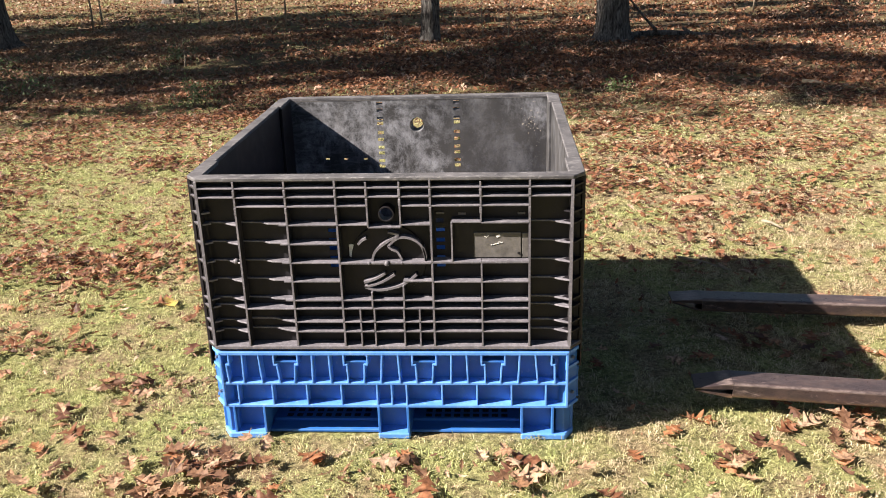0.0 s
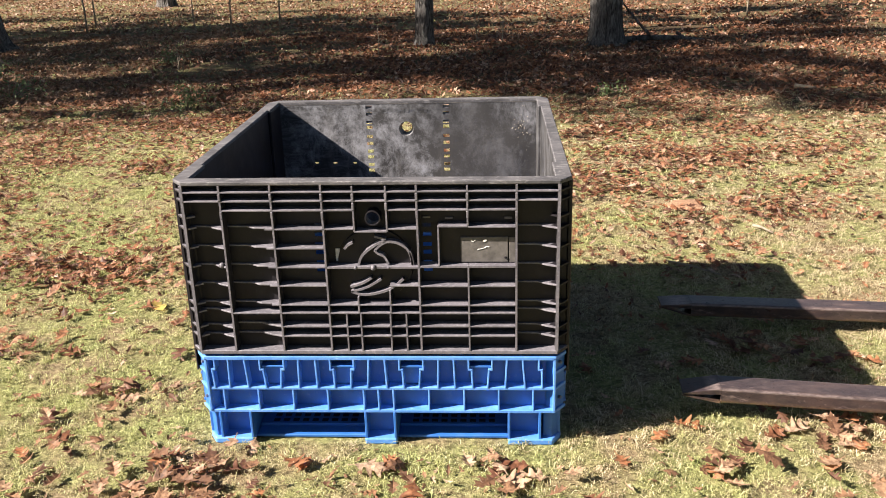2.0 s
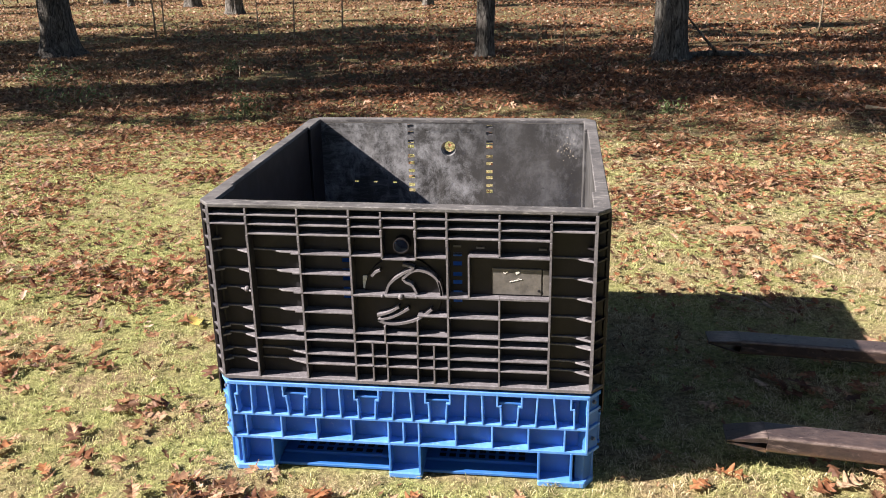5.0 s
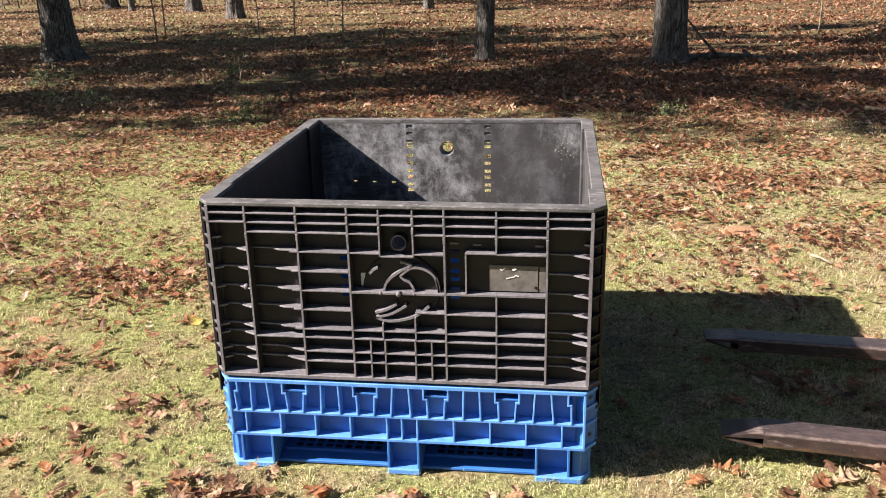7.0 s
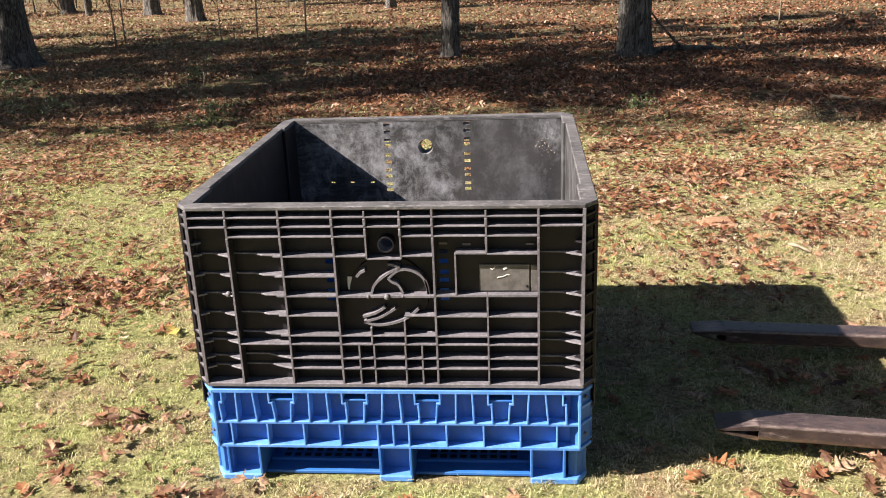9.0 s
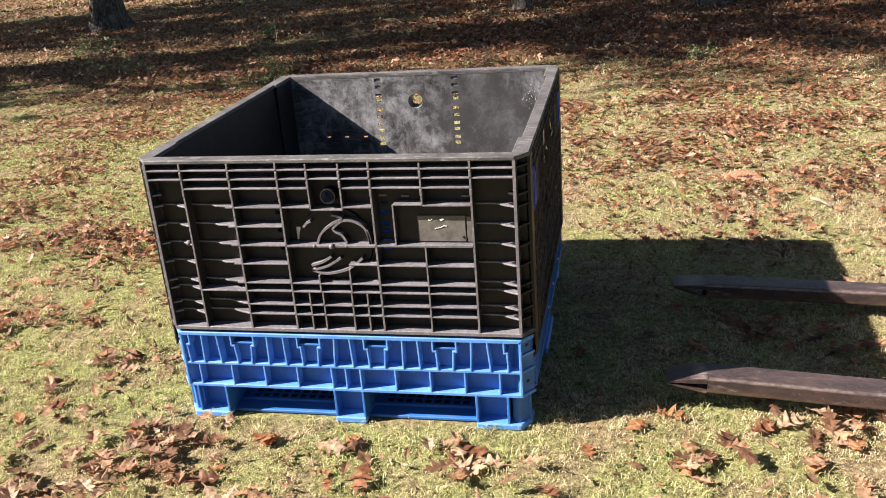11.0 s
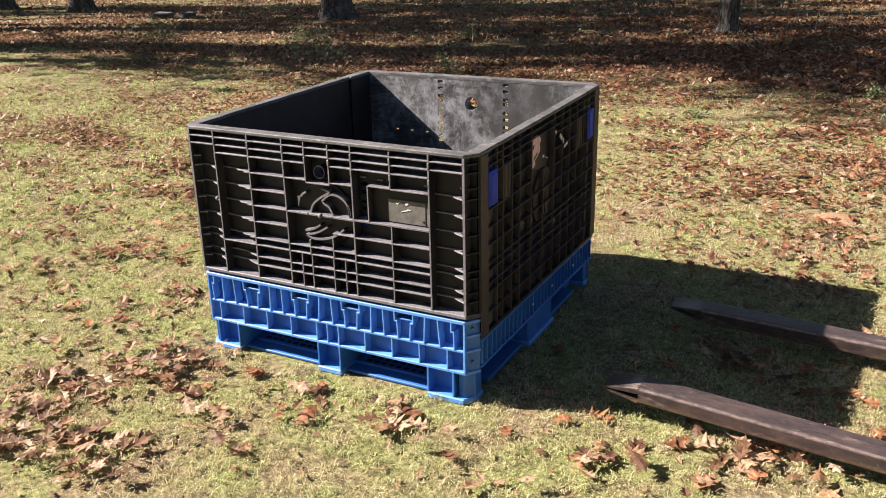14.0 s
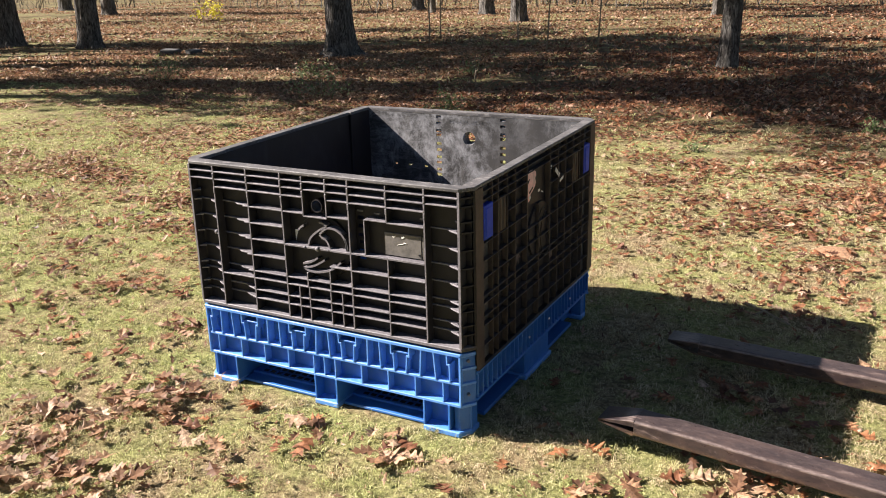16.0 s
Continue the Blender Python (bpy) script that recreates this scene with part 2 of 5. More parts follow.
def dead_leaf(kind):
    n = Nodes("dead_oak_leaf", 0.55, spec=0.35)
    r = n.each() if kind == "each" else n.island()
    c = n.ramp(r, (0.0, (0.060, 0.028, 0.020)), (0.26, (0.165, 0.068, 0.040)), (0.54, (0.33, 0.132, 0.062)), (0.74, (0.46, 0.215, 0.110)), (0.90, (0.55, 0.335, 0.215)), (1.0, (0.64, 0.475, 0.36)))
    if kind == "each":
        c = n.ramp(r, (0.0, (0.14, 0.060, 0.040)), (0.22, (0.30, 0.120, 0.058)), (0.5, (0.48, 0.205, 0.092)), (0.76, (0.58, 0.310, 0.170)), (1.0, (0.64, 0.45, 0.31)))
    at = 6.0 if kind == "each" else 60
    spots = n.noise(at, 6, 0.75)
    c = n.mix(n.ramp(n.noise(at * 0.6, 4, 0.6), (0.50, 0.0), (0.70, 0.35)), c, (0.48, 0.30, 0.19))
    if kind == "many":
        west = n.maths("MULTIPLY", n.maths("MAXIMUM", n.maths("SUBTRACT", n.maths("MULTIPLY", n.axis(0), -1.0), 2.4), 0.0), 0.14)
        near = n.maths("MAXIMUM", n.maths("MULTIPLY", n.maths("SUBTRACT", 0.45, n.axis(1)), 0.4), n.maths("SUBTRACT", n.maths("MINIMUM", west, 0.34), 0.12))
        # The tan share grows towards the near and the far-left leaves.
        tan_share = n.ramp(n.maths("ADD", near, n.noise(0.9, 3)), (0.46, 0.0), (0.74, 0.75))
        c = n.mix(tan_share, c, n.ramp(r, (0.0, (0.17, 0.085, 0.050)), (0.5, (0.44, 0.262, 0.150)), (1.0, (0.64, 0.475, 0.325))))
    n.colour(n.mix(n.ramp(spots, (0.36, 0.85), (0.58, 0.0)), c, (0.060, 0.028, 0.017)))
    n.bump(n.noise(140, 3), 0.25, 0.002)
    let_through(n, 0.32)
    return n.m


def live_leaf(name, *stops):
    n = Nodes(name, 0.5, spec=0.35)
    n.colour(n.ramp(n.island(), *stops))
    let_through(n, 0.3)
    return n.m


def plain(name, c, rough=0.6, metal=0.0, vary=0.25, scale=30):
    n = Nodes(name, rough, metal)
    lo, hi = tuple(v * (1 - vary) for v in c), tuple(min(1, v * (1 + vary)) for v in c)
    n.colour(n.ramp(n.noise(scale, 5, 0.65), (0.3, lo), (0.7, hi)))
    n.bump(n.noise(scale * 3, 3), 0.15, 0.002)
    return n.m


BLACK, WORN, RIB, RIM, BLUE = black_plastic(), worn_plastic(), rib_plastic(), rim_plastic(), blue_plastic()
BLUE_EDGE = blue_edges()
STEEL, BARK, TWIG, TURF = rusty_steel(), bark(), twig(), soil_and_turf()
BLADE, LEAF_ONE, LEAF_MANY = grass_blade(), dead_leaf("each"), dead_leaf("many")
GREEN = live_leaf("shrub_leaves", (0.0, (0.07, 0.11, 0.04)), (0.5, (0.15, 0.205, 0.08)), (1.0, (0.34, 0.39, 0.20)))
YELLOW = live_leaf("yellow_leaves", (0.0, (0.40, 0.36, 0.03)), (1.0, (0.75, 0.66, 0.10)))
CANOPY = live_leaf("autumn_canopy", (0.0, (0.09, 0.05, 0.02)), (0.5, (0.17, 0.10, 0.03)), (1.0, (0.14, 0.13, 0.04)))
TAB = plain("deep_blue_plastic", (0.004, 0.040, 0.46), 0.6)
PLATE = plain("dusty_grey_plastic", (0.120, 0.110, 0.102), 0.6, 0.0, 0.35, 40)
# The corner strips' brown is reflected light put into the base colour.
TAN = plain("brown_strip_plastic", (0.062, 0.042, 0.034), 0.6, 0.0, 0.35, 25)
SIDE_RIB = plain("dull_brown_black_plastic", (0.046, 0.035, 0.033), 0.6, 0.0, 0.5, 14)
DUST = plain("caked_brown_dust", (0.135, 0.098, 0.085), 0.9, 0.0, 0.5, 60)
GOLD = live_leaf("faded_yellow_leaf", (0.0, (0.58, 0.42, 0.11)), (1.0, (0.66, 0.50, 0.16)))
PAPER = plain("faded_paper", (0.80, 0.50, 0.46), 0.8, 0.0, 0.25, 40)
SCRAP = plain("white_scrap", (0.72, 0.70, 0.66), 0.7)
SCREW = plain("dull_screw", (0.10, 0.12, 0.17), 0.5)
SPECK = plain("pale_drops", (0.45, 0.40, 0.31), 0.6)
STONE = plain("grey_stone", (0.075, 0.074, 0.072), 0.85, 0.0, 0.3, 20)
SOIL = plain("bare_soil", (0.27, 0.155, 0.09), 0.95, 0.0, 0.6, 90)


# ---- building ----
def part(name, bm, material, parent=None, label=""):
    me = bpy.data.meshes.new(name)
    bm.to_mesh(me)
    bm.free()
    me.materials.append(material)
    ob = new(name, me)
    if parent:
        ob.parent = parent
    return tagged(ob, label)


def grown(name, verts, faces, material, smooth=False):
    """A mesh object out of arrays: verts (n, 3), faces (m, k)."""
    me = bpy.data.meshes.new(name)
    n, k = faces.shape
    me.vertices.add(len(verts))
    me.vertices.foreach_set("co", np.asarray(verts, np.float32).ravel())
    me.loops.add(n * k)
    me.loops.foreach_set("vertex_index", np.asarray(faces, np.int32).ravel())
    me.polygons.add(n)
    me.polygons.foreach_set("loop_start", np.arange(0, n * k, k, dtype=np.int32))
    me.polygons.foreach_set("use_smooth", np.full(n, smooth))
    me.update(calc_edges=True)
    me.materials.append(material)
    return new(name, me)


def bevelled(bm, w, segments=1):
    bmesh.ops.bevel(bm, geom=list(bm.edges), offset=w, segments=segments, affect="EDGES", clamp_overlap=True)
    return bm


def box(x0, x1, y0, y1, z0, z1, bev=0.0, bm=None, turn=None):
    bm2 = bmesh.new()
    bmesh.ops.create_cube(bm2, size=1)
    for v in bm2.verts:
        v.co = Vector(((x0, x1)[v.co.x > 0], (y0, y1)[v.co.y > 0], (z0, z1)[v.co.z > 0]))
    if bev:
        bevelled(bm2, bev)
    if turn:
        bm2.transform(turn)
    if bm is None:
        return bm2
    me = bpy.data.meshes.new("tmp")
    bm2.to_mesh(me)
    bm.from_mesh(me)
    bpy.data.meshes.remove(me)
    bm2.free()
    return bm


def prism(outline, z0, z1, bev=0.0, turn=None):
    """A plan outline (counter-clockwise), raised from z0 to z1."""
    bm = bmesh.new()
    low = [bm.verts.new((x, y, z0)) for x, y in outline]
    high = [bm.verts.new((x, y, z1)) for x, y in outline]
    bm.faces.new(low[::-1])
    bm.faces.new(high)
    n = len(outline)
    for i in range(n):
        bm.faces.new((low[i], low[(i + 1) % n], high[(i + 1) % n], high[i]))
    bmesh.ops.recalc_face_normals(bm, faces=bm.faces)
    if bev:
        bevelled(bm, bev)
    if turn:
        bm.transform(turn)
    return bm


def tube(points, radii, sides=8, closed=True):
    """A round tube along points, with a radius at each."""
    bm = bmesh.new()
    pts = [Vector([float(c) for c in p]) for p in points]
    rings = []
    for i, p in enumerate(pts):
        d = (pts[min(i + 1, len(pts) - 1)] - pts[max(i - 1, 0)]).normalized()
        side = d.cross(Vector((0, 0, 1)) if abs(d.z) < 0.9 else Vector((0, 1, 0))).normalized()
        up = side.cross(d)
        rings.append([bm.verts.new(p + float(radii[i]) * (math.cos(a) * side + math.sin(a) * up)) for a in (2 * math.pi * k / sides for k in range(sides))])
    for a, b in zip(rings, rings[1:]):
        for k in range(sides):
            bm.faces.new((a[k], a[(k + 1) % sides], b[(k + 1) % sides], b[k]))
    if closed:
        bm.faces.new(rings[0])
        bm.faces.new(rings[-1][::-1])
    bmesh.ops.recalc_face_normals(bm, faces=bm.faces)
    for f in bm.faces:
        f.smooth = True
    return bm


def plate(x0, x1, z0, z1, y0, y1, slots=(), rounds=()):
    """An upright sheet with slots (x, z, width, height) and round holes (x, z, radius) cut right through."""
    bm = bmesh.new()
    cuts = [(x - w / 2, x + w / 2, z - h / 2, z + h / 2) for x, z, w, h in slots]
    squares = [(x - 1.3 * r, x + 1.3 * r, z - 1.3 * r, z + 1.3 * r) for x, z, r in rounds]
    xs = sorted({round(v, 5) for v in [x0, x1] + [c[k] for c in cuts + squares for k in (0, 1)]})
    zs = sorted({round(v, 5) for v in [z0, z1] + [c[k] for c in cuts + squares for k in (2, 3)]})
    inside = lambda x, z: any(a < x < b and c < z < d for a, b, c, d in cuts + squares)
    seen = {}

    def vert(x, y, z):
        key = (round(x, 5), y, round(z, 5))
        if key not in seen:
            seen[key] = bm.verts.new((x, y, z))
        return seen[key]
    for a, b in zip(xs, xs[1:]):
        for c, d in zip(zs, zs[1:]):
            if not inside((a + b) / 2, (c + d) / 2):
                for y in (y0, y1):
                    bm.faces.new([vert(a, y, c), vert(b, y, c), vert(b, y, d), vert(a, y, d)])
    rim = [e for e in bm.edges if len(e.link_faces) == 1 and e.verts[0].co.y == y0]
    for e in rim:
        p, q = e.verts
        bm.faces.new((p, q, vert(q.co.x, y1, q.co.z), vert(p.co.x, y1, p.co.z)))
    for x, z, r in rounds:
        n, s = 32, 1.3 * r
        for k in range(n):
            ring = []
            for a in (2 * math.pi * k / n, 2 * math.pi * (k + 1) / n):
                ca, sa = math.cos(a), math.sin(a)
                f = s / max(abs(ca), abs(sa))
                ring.append(((x + r * ca, z + r * sa), (x + f * ca, z + f * sa)))
            (i0, o0), (i1, o1) = ring
            for y in (y0, y1):
                bm.faces.new([vert(i0[0], y, i0[1]), vert(o0[0], y, o0[1]), vert(o1[0], y, o1[1]), vert(i1[0], y, i1[1])])
            bm.faces.new([vert(i0[0], y0, i0[1]), vert(i1[0], y0, i1[1]), vert(i1[0], y1, i1[1]), vert(i0[0], y1, i0[1])])
    bmesh.ops.recalc_face_normals(bm, faces=bm.faces)
    return bm


# ---- ground ----
def lie(x, y):
    """The ground's height: level round the bin, gently uneven further off."""
    far = min(1.0, max(0.0, (math.hypot(x - 0.3, y - 0.5) - 3.0) / 6.0))
    return far * 0.10 * noise.noise((x * 0.16, y * 0.16, 3.0)) * 0.8


def make_ground():
    axis = [-400, -200, -100, -60] + [v for v in np.linspace(-40, 40, 101)] + [60, 100, 200, 400]
    verts = np.array([(x, y + 8, lie(x, y + 8)) for y in axis for x in axis])
    n = len(axis)
    faces = np.array([(j * n + i, j * n + i + 1, (j + 1) * n + i + 1, (j + 1) * n + i) for j in range(n - 1) for i in range(n - 1)])
    return tagged(grown("ground", verts, faces, TURF, True), "short dry autumn turf running into leaf-covered woodland floor", "ground", kind="structure")


ground = make_ground()
rng = np.random.default_rng(5)


# ---- the bulk container ----
bin_thing = tagged(new("bulk_container"), "open black ribbed plastic bulk container on a blue pallet base", "container")
TOP, HALF, DEEP = 0.855, 0.5715, 1.219
FINS = (0.711, 0.652, 0.593, 0.534, 0.473)
FRONT = Matrix.Identity(4)
BACK = pose(0, DEEP, 0, 0, 0, 180)
COLS = (-0.537, -0.428, -0.281, -0.136, -0.047, 0.047, 0.134, 0.277, 0.415, 0.534)


def ribbon(line, half, y0, y1):
    """A rib that follows a smooth line of (x, z), from y0 back to y1."""
    pts = [Vector(p) for p in line]
    fine = []
    for k in range(len(pts) - 1):
        p0, p1, p2, p3 = pts[max(k - 1, 0)], pts[k], pts[k + 1], pts[min(k + 2, len(pts) - 1)]
        for u in (0.0, 0.25, 0.5, 0.75):
            fine.append(0.5 * (2 * p1 + (p2 - p0) * u + (2 * p0 - 5 * p1 + 4 * p2 - p3) * u * u + (3 * p1 - p0 - 3 * p2 + p3) * u ** 3))
    fine.append(pts[-1])
    bm = bmesh.new()
    rows = []
    for k, p in enumerate(fine):
        d = (fine[min(k + 1, len(fine) - 1)] - fine[max(k - 1, 0)]).normalized()
        o = Vector((-d.y, d.x)) * half
        rows.append([bm.verts.new(c) for c in ((p.x + o.x, y1, p.y + o.y), (p.x + o.x * 0.8, y0, p.y + o.y * 0.8), (p.x - o.x * 0.8, y0, p.y - o.y * 0.8), (p.x - o.x, y1, p.y - o.y))])
    for a, b in zip(rows, rows[1:]):
        for j in range(3):
            bm.faces.new((a[j], a[j + 1], b[j + 1], b[j]))
    bm.faces.new(rows[0])
    bm.faces.new(rows[-1])
    bmesh.ops.recalc_face_normals(bm, faces=bm.faces)
    return bm


def slim(y):
    """The end walls' true thickness: what is drawn 52 mm deep stands 42 mm deep; the ribs keep their depth."""
    if y < 0.0385:
        return y
    return 0.0385 + (y - 0.0385) * 0.26 if y < 0.054 else y - 0.0115


def slimmer(bm):
    for v in bm.verts:
        v.co.y = slim(v.co.y)
    return bm


def end_wall(name, turn, label):
    """The wall with the emblem; at y = 0 it faces -y, and turn takes it to its place."""
    front = turn == FRONT
    slots = [(s * 0.158, z, 0.025, 0.013) for s in (-1, 1) for z in (0.829, 0.802, 0.768, 0.749, 0.711, 0.683, 0.651, 0.627, 0.595, 0.572) if not (front and z > 0.73)]
    slots += [(x, z, 0.016, 0.006) for x, z in ((0.228, 0.603), (0.31, 0.604), (0.388, 0.605))]
    core = plate(-HALF + 0.012, HALF - 0.012, 0.315, TOP - 0.011, 0.040, 0.046, slots, [(0.006, 0.741, 0.021 if front else 0.030)])
    slimmer(core).transform(turn)
    wall = part(name, core, BLACK, bin_thing, label)
    lining = plate(-HALF + 0.012, HALF - 0.012, 0.306, TOP - 0.011, 0.046, 0.050, slots, [(0.006, 0.741, 0.021 if front else 0.030)])
    slimmer(lining).transform(turn)
    part("inner_skin", lining, WORN, wall, "rubbed grey inner face, paler as the sunlit side with pale smears")

    def add(nm, bm, material=BLACK, lab=""):
        slimmer(bm).transform(turn)
        return part(nm, bm, material, wall, lab)

    r = 0.205
    rim = [(-HALF, r), (-HALF, 0.05), (-0.537, 0.0), (0.537, 0.0), (HALF, 0.05), (HALF, r), (HALF - 0.047, r), (HALF - 0.047, 0.052), (-HALF + 0.047, 0.052), (-HALF + 0.047, r)]
    add("top_rim", prism(rim, TOP - 0.012, TOP, 0.0025), RIM, "scuffed grey-black top rim")
    foot = [(-HALF, 0.05), (-0.537, 0.0), (0.537, 0.0), (HALF, 0.05)]
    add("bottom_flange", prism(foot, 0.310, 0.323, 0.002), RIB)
    for s in (-1, 1):
        # The sunlit side's inner face is paler, the shaded one black: light as colour.
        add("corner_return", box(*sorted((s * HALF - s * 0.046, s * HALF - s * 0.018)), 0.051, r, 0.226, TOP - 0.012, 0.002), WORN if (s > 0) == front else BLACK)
        add("corner_edge", box(s * HALF - 0.0015, s * HALF + 0.0015, 0.050, 0.106, 0.235, TOP - 0.012), TAN, "smooth corner strip, coloured brown for reflected light")
        for z in (0.823, 0.795, 0.745) + FINS + (0.447, 0.398, 0.367):
            a, b = Vector((s * 0.539, 0.002, 0)), Vector((s * HALF - s * 0.002, 0.05, 0))
            back = Vector((-s * 0.028, 0.020, 0))
            ol = [a.xy, b.xy, (b + back).xy, (a + back).xy]
            # Pale ribs on one corner, black on the other: sun and shade by material.
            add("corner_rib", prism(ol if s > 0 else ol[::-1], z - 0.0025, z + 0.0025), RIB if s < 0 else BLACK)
        ol = [(s * 0.532, 0.036), (s * 0.553, 0.066), (s * 0.547, 0.071), (s * 0.526, 0.041)]
        add("corner_skin", prism(ol if s > 0 else ol[::-1], 0.323, TOP - 0.012))
        add("rib", box(s * HALF - 0.004 - s * 0.004, s * HALF + 0.004 - s * 0.004, 0.044, 0.052, 0.323, TOP - 0.012, 0.001))
    # upright ribs
    t = 0.0028
    for x in (COLS[0], COLS[1], COLS[2], COLS[3], COLS[6], COLS[8], COLS[9]):
        half = 0.0048 if abs(x) > 0.5 else 0.0034
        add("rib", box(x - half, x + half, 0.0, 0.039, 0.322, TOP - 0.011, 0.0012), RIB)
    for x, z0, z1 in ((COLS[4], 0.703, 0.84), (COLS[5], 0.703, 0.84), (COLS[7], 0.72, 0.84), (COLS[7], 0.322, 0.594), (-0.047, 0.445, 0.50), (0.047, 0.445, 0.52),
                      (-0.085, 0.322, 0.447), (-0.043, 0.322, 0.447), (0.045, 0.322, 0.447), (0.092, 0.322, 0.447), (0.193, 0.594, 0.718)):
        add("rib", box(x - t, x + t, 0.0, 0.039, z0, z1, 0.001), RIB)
    for x in COLS[1:9]:
        for z in (0.809, 0.755 if abs(x) > 0.1 else 0.78):
            add("rib_knuckle", box(x - 0.0042, x + 0.0042, -0.0015, 0.010, z - 0.012, z + 0.010, 0.002), RIB)

    def rib(k, z, kind="full", x0=None, x1=None, thick=0.0024):
        a, b = COLS[k] if x0 is None else x0, COLS[k + 1] if x1 is None else x1
        w = b - a
        if kind == "full":
            ol = [(a, 0.0), (b, 0.0), (b, 0.039), (a, 0.039)]
        elif kind == "fin":
            ol = [(a + 0.52 * w, 0.031), (a + 0.74 * w, 0.014), (b, 0.0), (b, 0.039), (a, 0.039), (a, 0.033)]
        else:
            ol = [(a + 0.42 * w, 0.029), (a + 0.60 * w, 0.014), (a + 0.82 * w, 0.011), (a + 0.83 * w, 0.0), (b, 0.0), (b, 0.039), (a, 0.039), (a, 0.033)]
        if front or z > 0.76 or k in (0, 3, 4, 5, 8):
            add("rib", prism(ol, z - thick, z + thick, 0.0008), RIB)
    for k in range(9):
        rib(k, 0.823)
        rib(k, 0.796)
        if k not in (0, 4, 8):
            rib(k, 0.768)
        if k in (0, 8):
            for z in FINS + (0.448, 0.397, 0.367):
                rib(k, z, "fin")
        elif k == 1:
            for z in FINS:
                rib(k, z, "step")
            rib(k, 0.446)
            rib(k, 0.402, "fin", thick=0.0028)
            rib(k, 0.370, "fin", thick=0.0028)
        elif k == 2:
            for z in FINS:
                rib(k, z)
            rib(k, 0.446)
        elif k in (3, 5):
            rib(k, 0.711)
            rib(k, 0.473)
            rib(k, 0.446)
            if k == 5:
                rib(k, 0.534)
        elif k == 4:
            rib(k, 0.703)
            rib(k, 0.473)
            rib(k, 0.446)
        else:
            for z in (0.594, 0.532, 0.471, 0.445):
                rib(k, z, thick=0.0035 if z > 0.55 else 0.0024)
        if 2 <= k <= 7:
            rib(k, 0.402)
            rib(k, 0.370)
    rib(3, 0.592, x0=COLS[3], x1=COLS[6], thick=0.0035)
    rib(6, 0.718, x0=0.193, x1=0.277)
    rib(7, 0.716, x0=0.277, x1=0.415)
    # the hole's collar, the emblem, the label plate
    ring = bmesh.new()
    for k in range(28):
        a = 2 * math.pi * k / 28
        for rr, y in (((0.0195, 0.049), (0.0195, 0.006), (0.0225, 0.006), (0.0225, 0.041)) if front else ((0.030, 0.049), (0.021, 0.004), (0.026, 0.004), (0.034, 0.037))):
            ring.verts.new((0.006 + rr * math.cos(a), y, 0.742 + rr * math.sin(a)))
    ring.verts.ensure_lookup_table()
    for k in range(28):
        for j in range(3):
            i, i2 = 4 * k, 4 * ((k + 1) % 28)
            ring.faces.new([ring.verts[i + j], ring.verts[i + j + 1], ring.verts[i2 + j + 1], ring.verts[i2 + j]])
    bmesh.ops.recalc_face_normals(ring, faces=ring.faces)
    # Back collar is paler plastic in place of sunlight, front one black.
    add("hole_collar", ring, BLACK if front else WORN)
    if front:
        disc = bmesh.new()
        bmesh.ops.create_cone(disc, cap_ends=True, segments=48, radius1=0.112, radius2=0.110, depth=0.008, matrix=pose(0.004, 0.036, 0.592, 90, 0, 0))
        add("emblem_disc", disc, BLACK, "round plain emblem disc")
        arcs = (((-0.046, 0.004), (-0.038, 0.028), (-0.02, 0.048), (0.013, 0.071), (0.036, 0.080)),
                ((0.003, 0.050), (0.020, 0.066), (0.040, 0.076), (0.068, 0.073), (0.095, 0.056), (0.107, 0.03), (0.111, 0.002)),
                ((0.003, 0.050), (0.012, 0.040), (0.030, 0.030), (0.042, 0.006)),
                ((-0.074, -0.065), (-0.039, -0.054), (-0.010, -0.036)),
                ((-0.072, -0.080), (-0.025, -0.066), (0.018, -0.040)),
                ((-0.072, -0.080), (-0.045, -0.089), (-0.015, -0.089), (0.026, -0.079), (0.055, -0.064), (0.083, -0.040)),
                ((0.104, 0.046), (0.110, 0.022), (0.112, -0.004)),
                ((0.004, 0.092), (0.020, 0.089), (0.036, 0.083)),
                ((-0.085, 0.055), (-0.072, 0.068), (-0.060, 0.074)))
        for arc in arcs:
            add("emblem_line", ribbon([(0.004 + x, 0.592 + z) for x, z in arc], 0.0042, 0.010, 0.034), RIB)
        for x, size in ((0.002, 0.009), (-0.050, 0.0055), (0.046, 0.0045)):
            bolt = bmesh.new()
            bmesh.ops.create_uvsphere(bolt, u_segments=14, v_segments=8, radius=size, matrix=Matrix.Translation((x, 0.002, 0.592)))
            add("bolt_boss", bolt, RIB)
        boss = bmesh.new()
        bmesh.ops.create_uvsphere(boss, u_segments=12, v_segments=8, radius=0.009, matrix=Matrix.Translation((-0.446, 0.012, 0.596)))
        add("bolt_boss", boss, RIB)
        add("label_recess", box(0.196, 0.412, 0.026, 0.0385, 0.597, 0.716), BLACK)
        lab = box(0.255, 0.391, 0.021, 0.0265, 0.601, 0.679, 0.0015)
        label_plate = add("label_plate", lab, PLATE, "bare dusty grey label plate with torn white remnants")
        for x, z, w, h, a in ((0.325, 0.668, 0.011, 0.006, 30), (0.289, 0.666, 0.008, 0.003, -25), (0.296, 0.669, 0.005, 0.002, 35), (0.318, 0.644, 0.020, 0.002, 16), (0.332, 0.649, 0.011, 0.002, -10), (0.306, 0.641, 0.006, 0.002, 30)):
            m = pose(x, 0.0202, z, 0, -a, 0)
            scrap = box(-w / 2, w / 2, -0.0006, 0.0006, -h / 2, h / 2, 0.0, None, m)
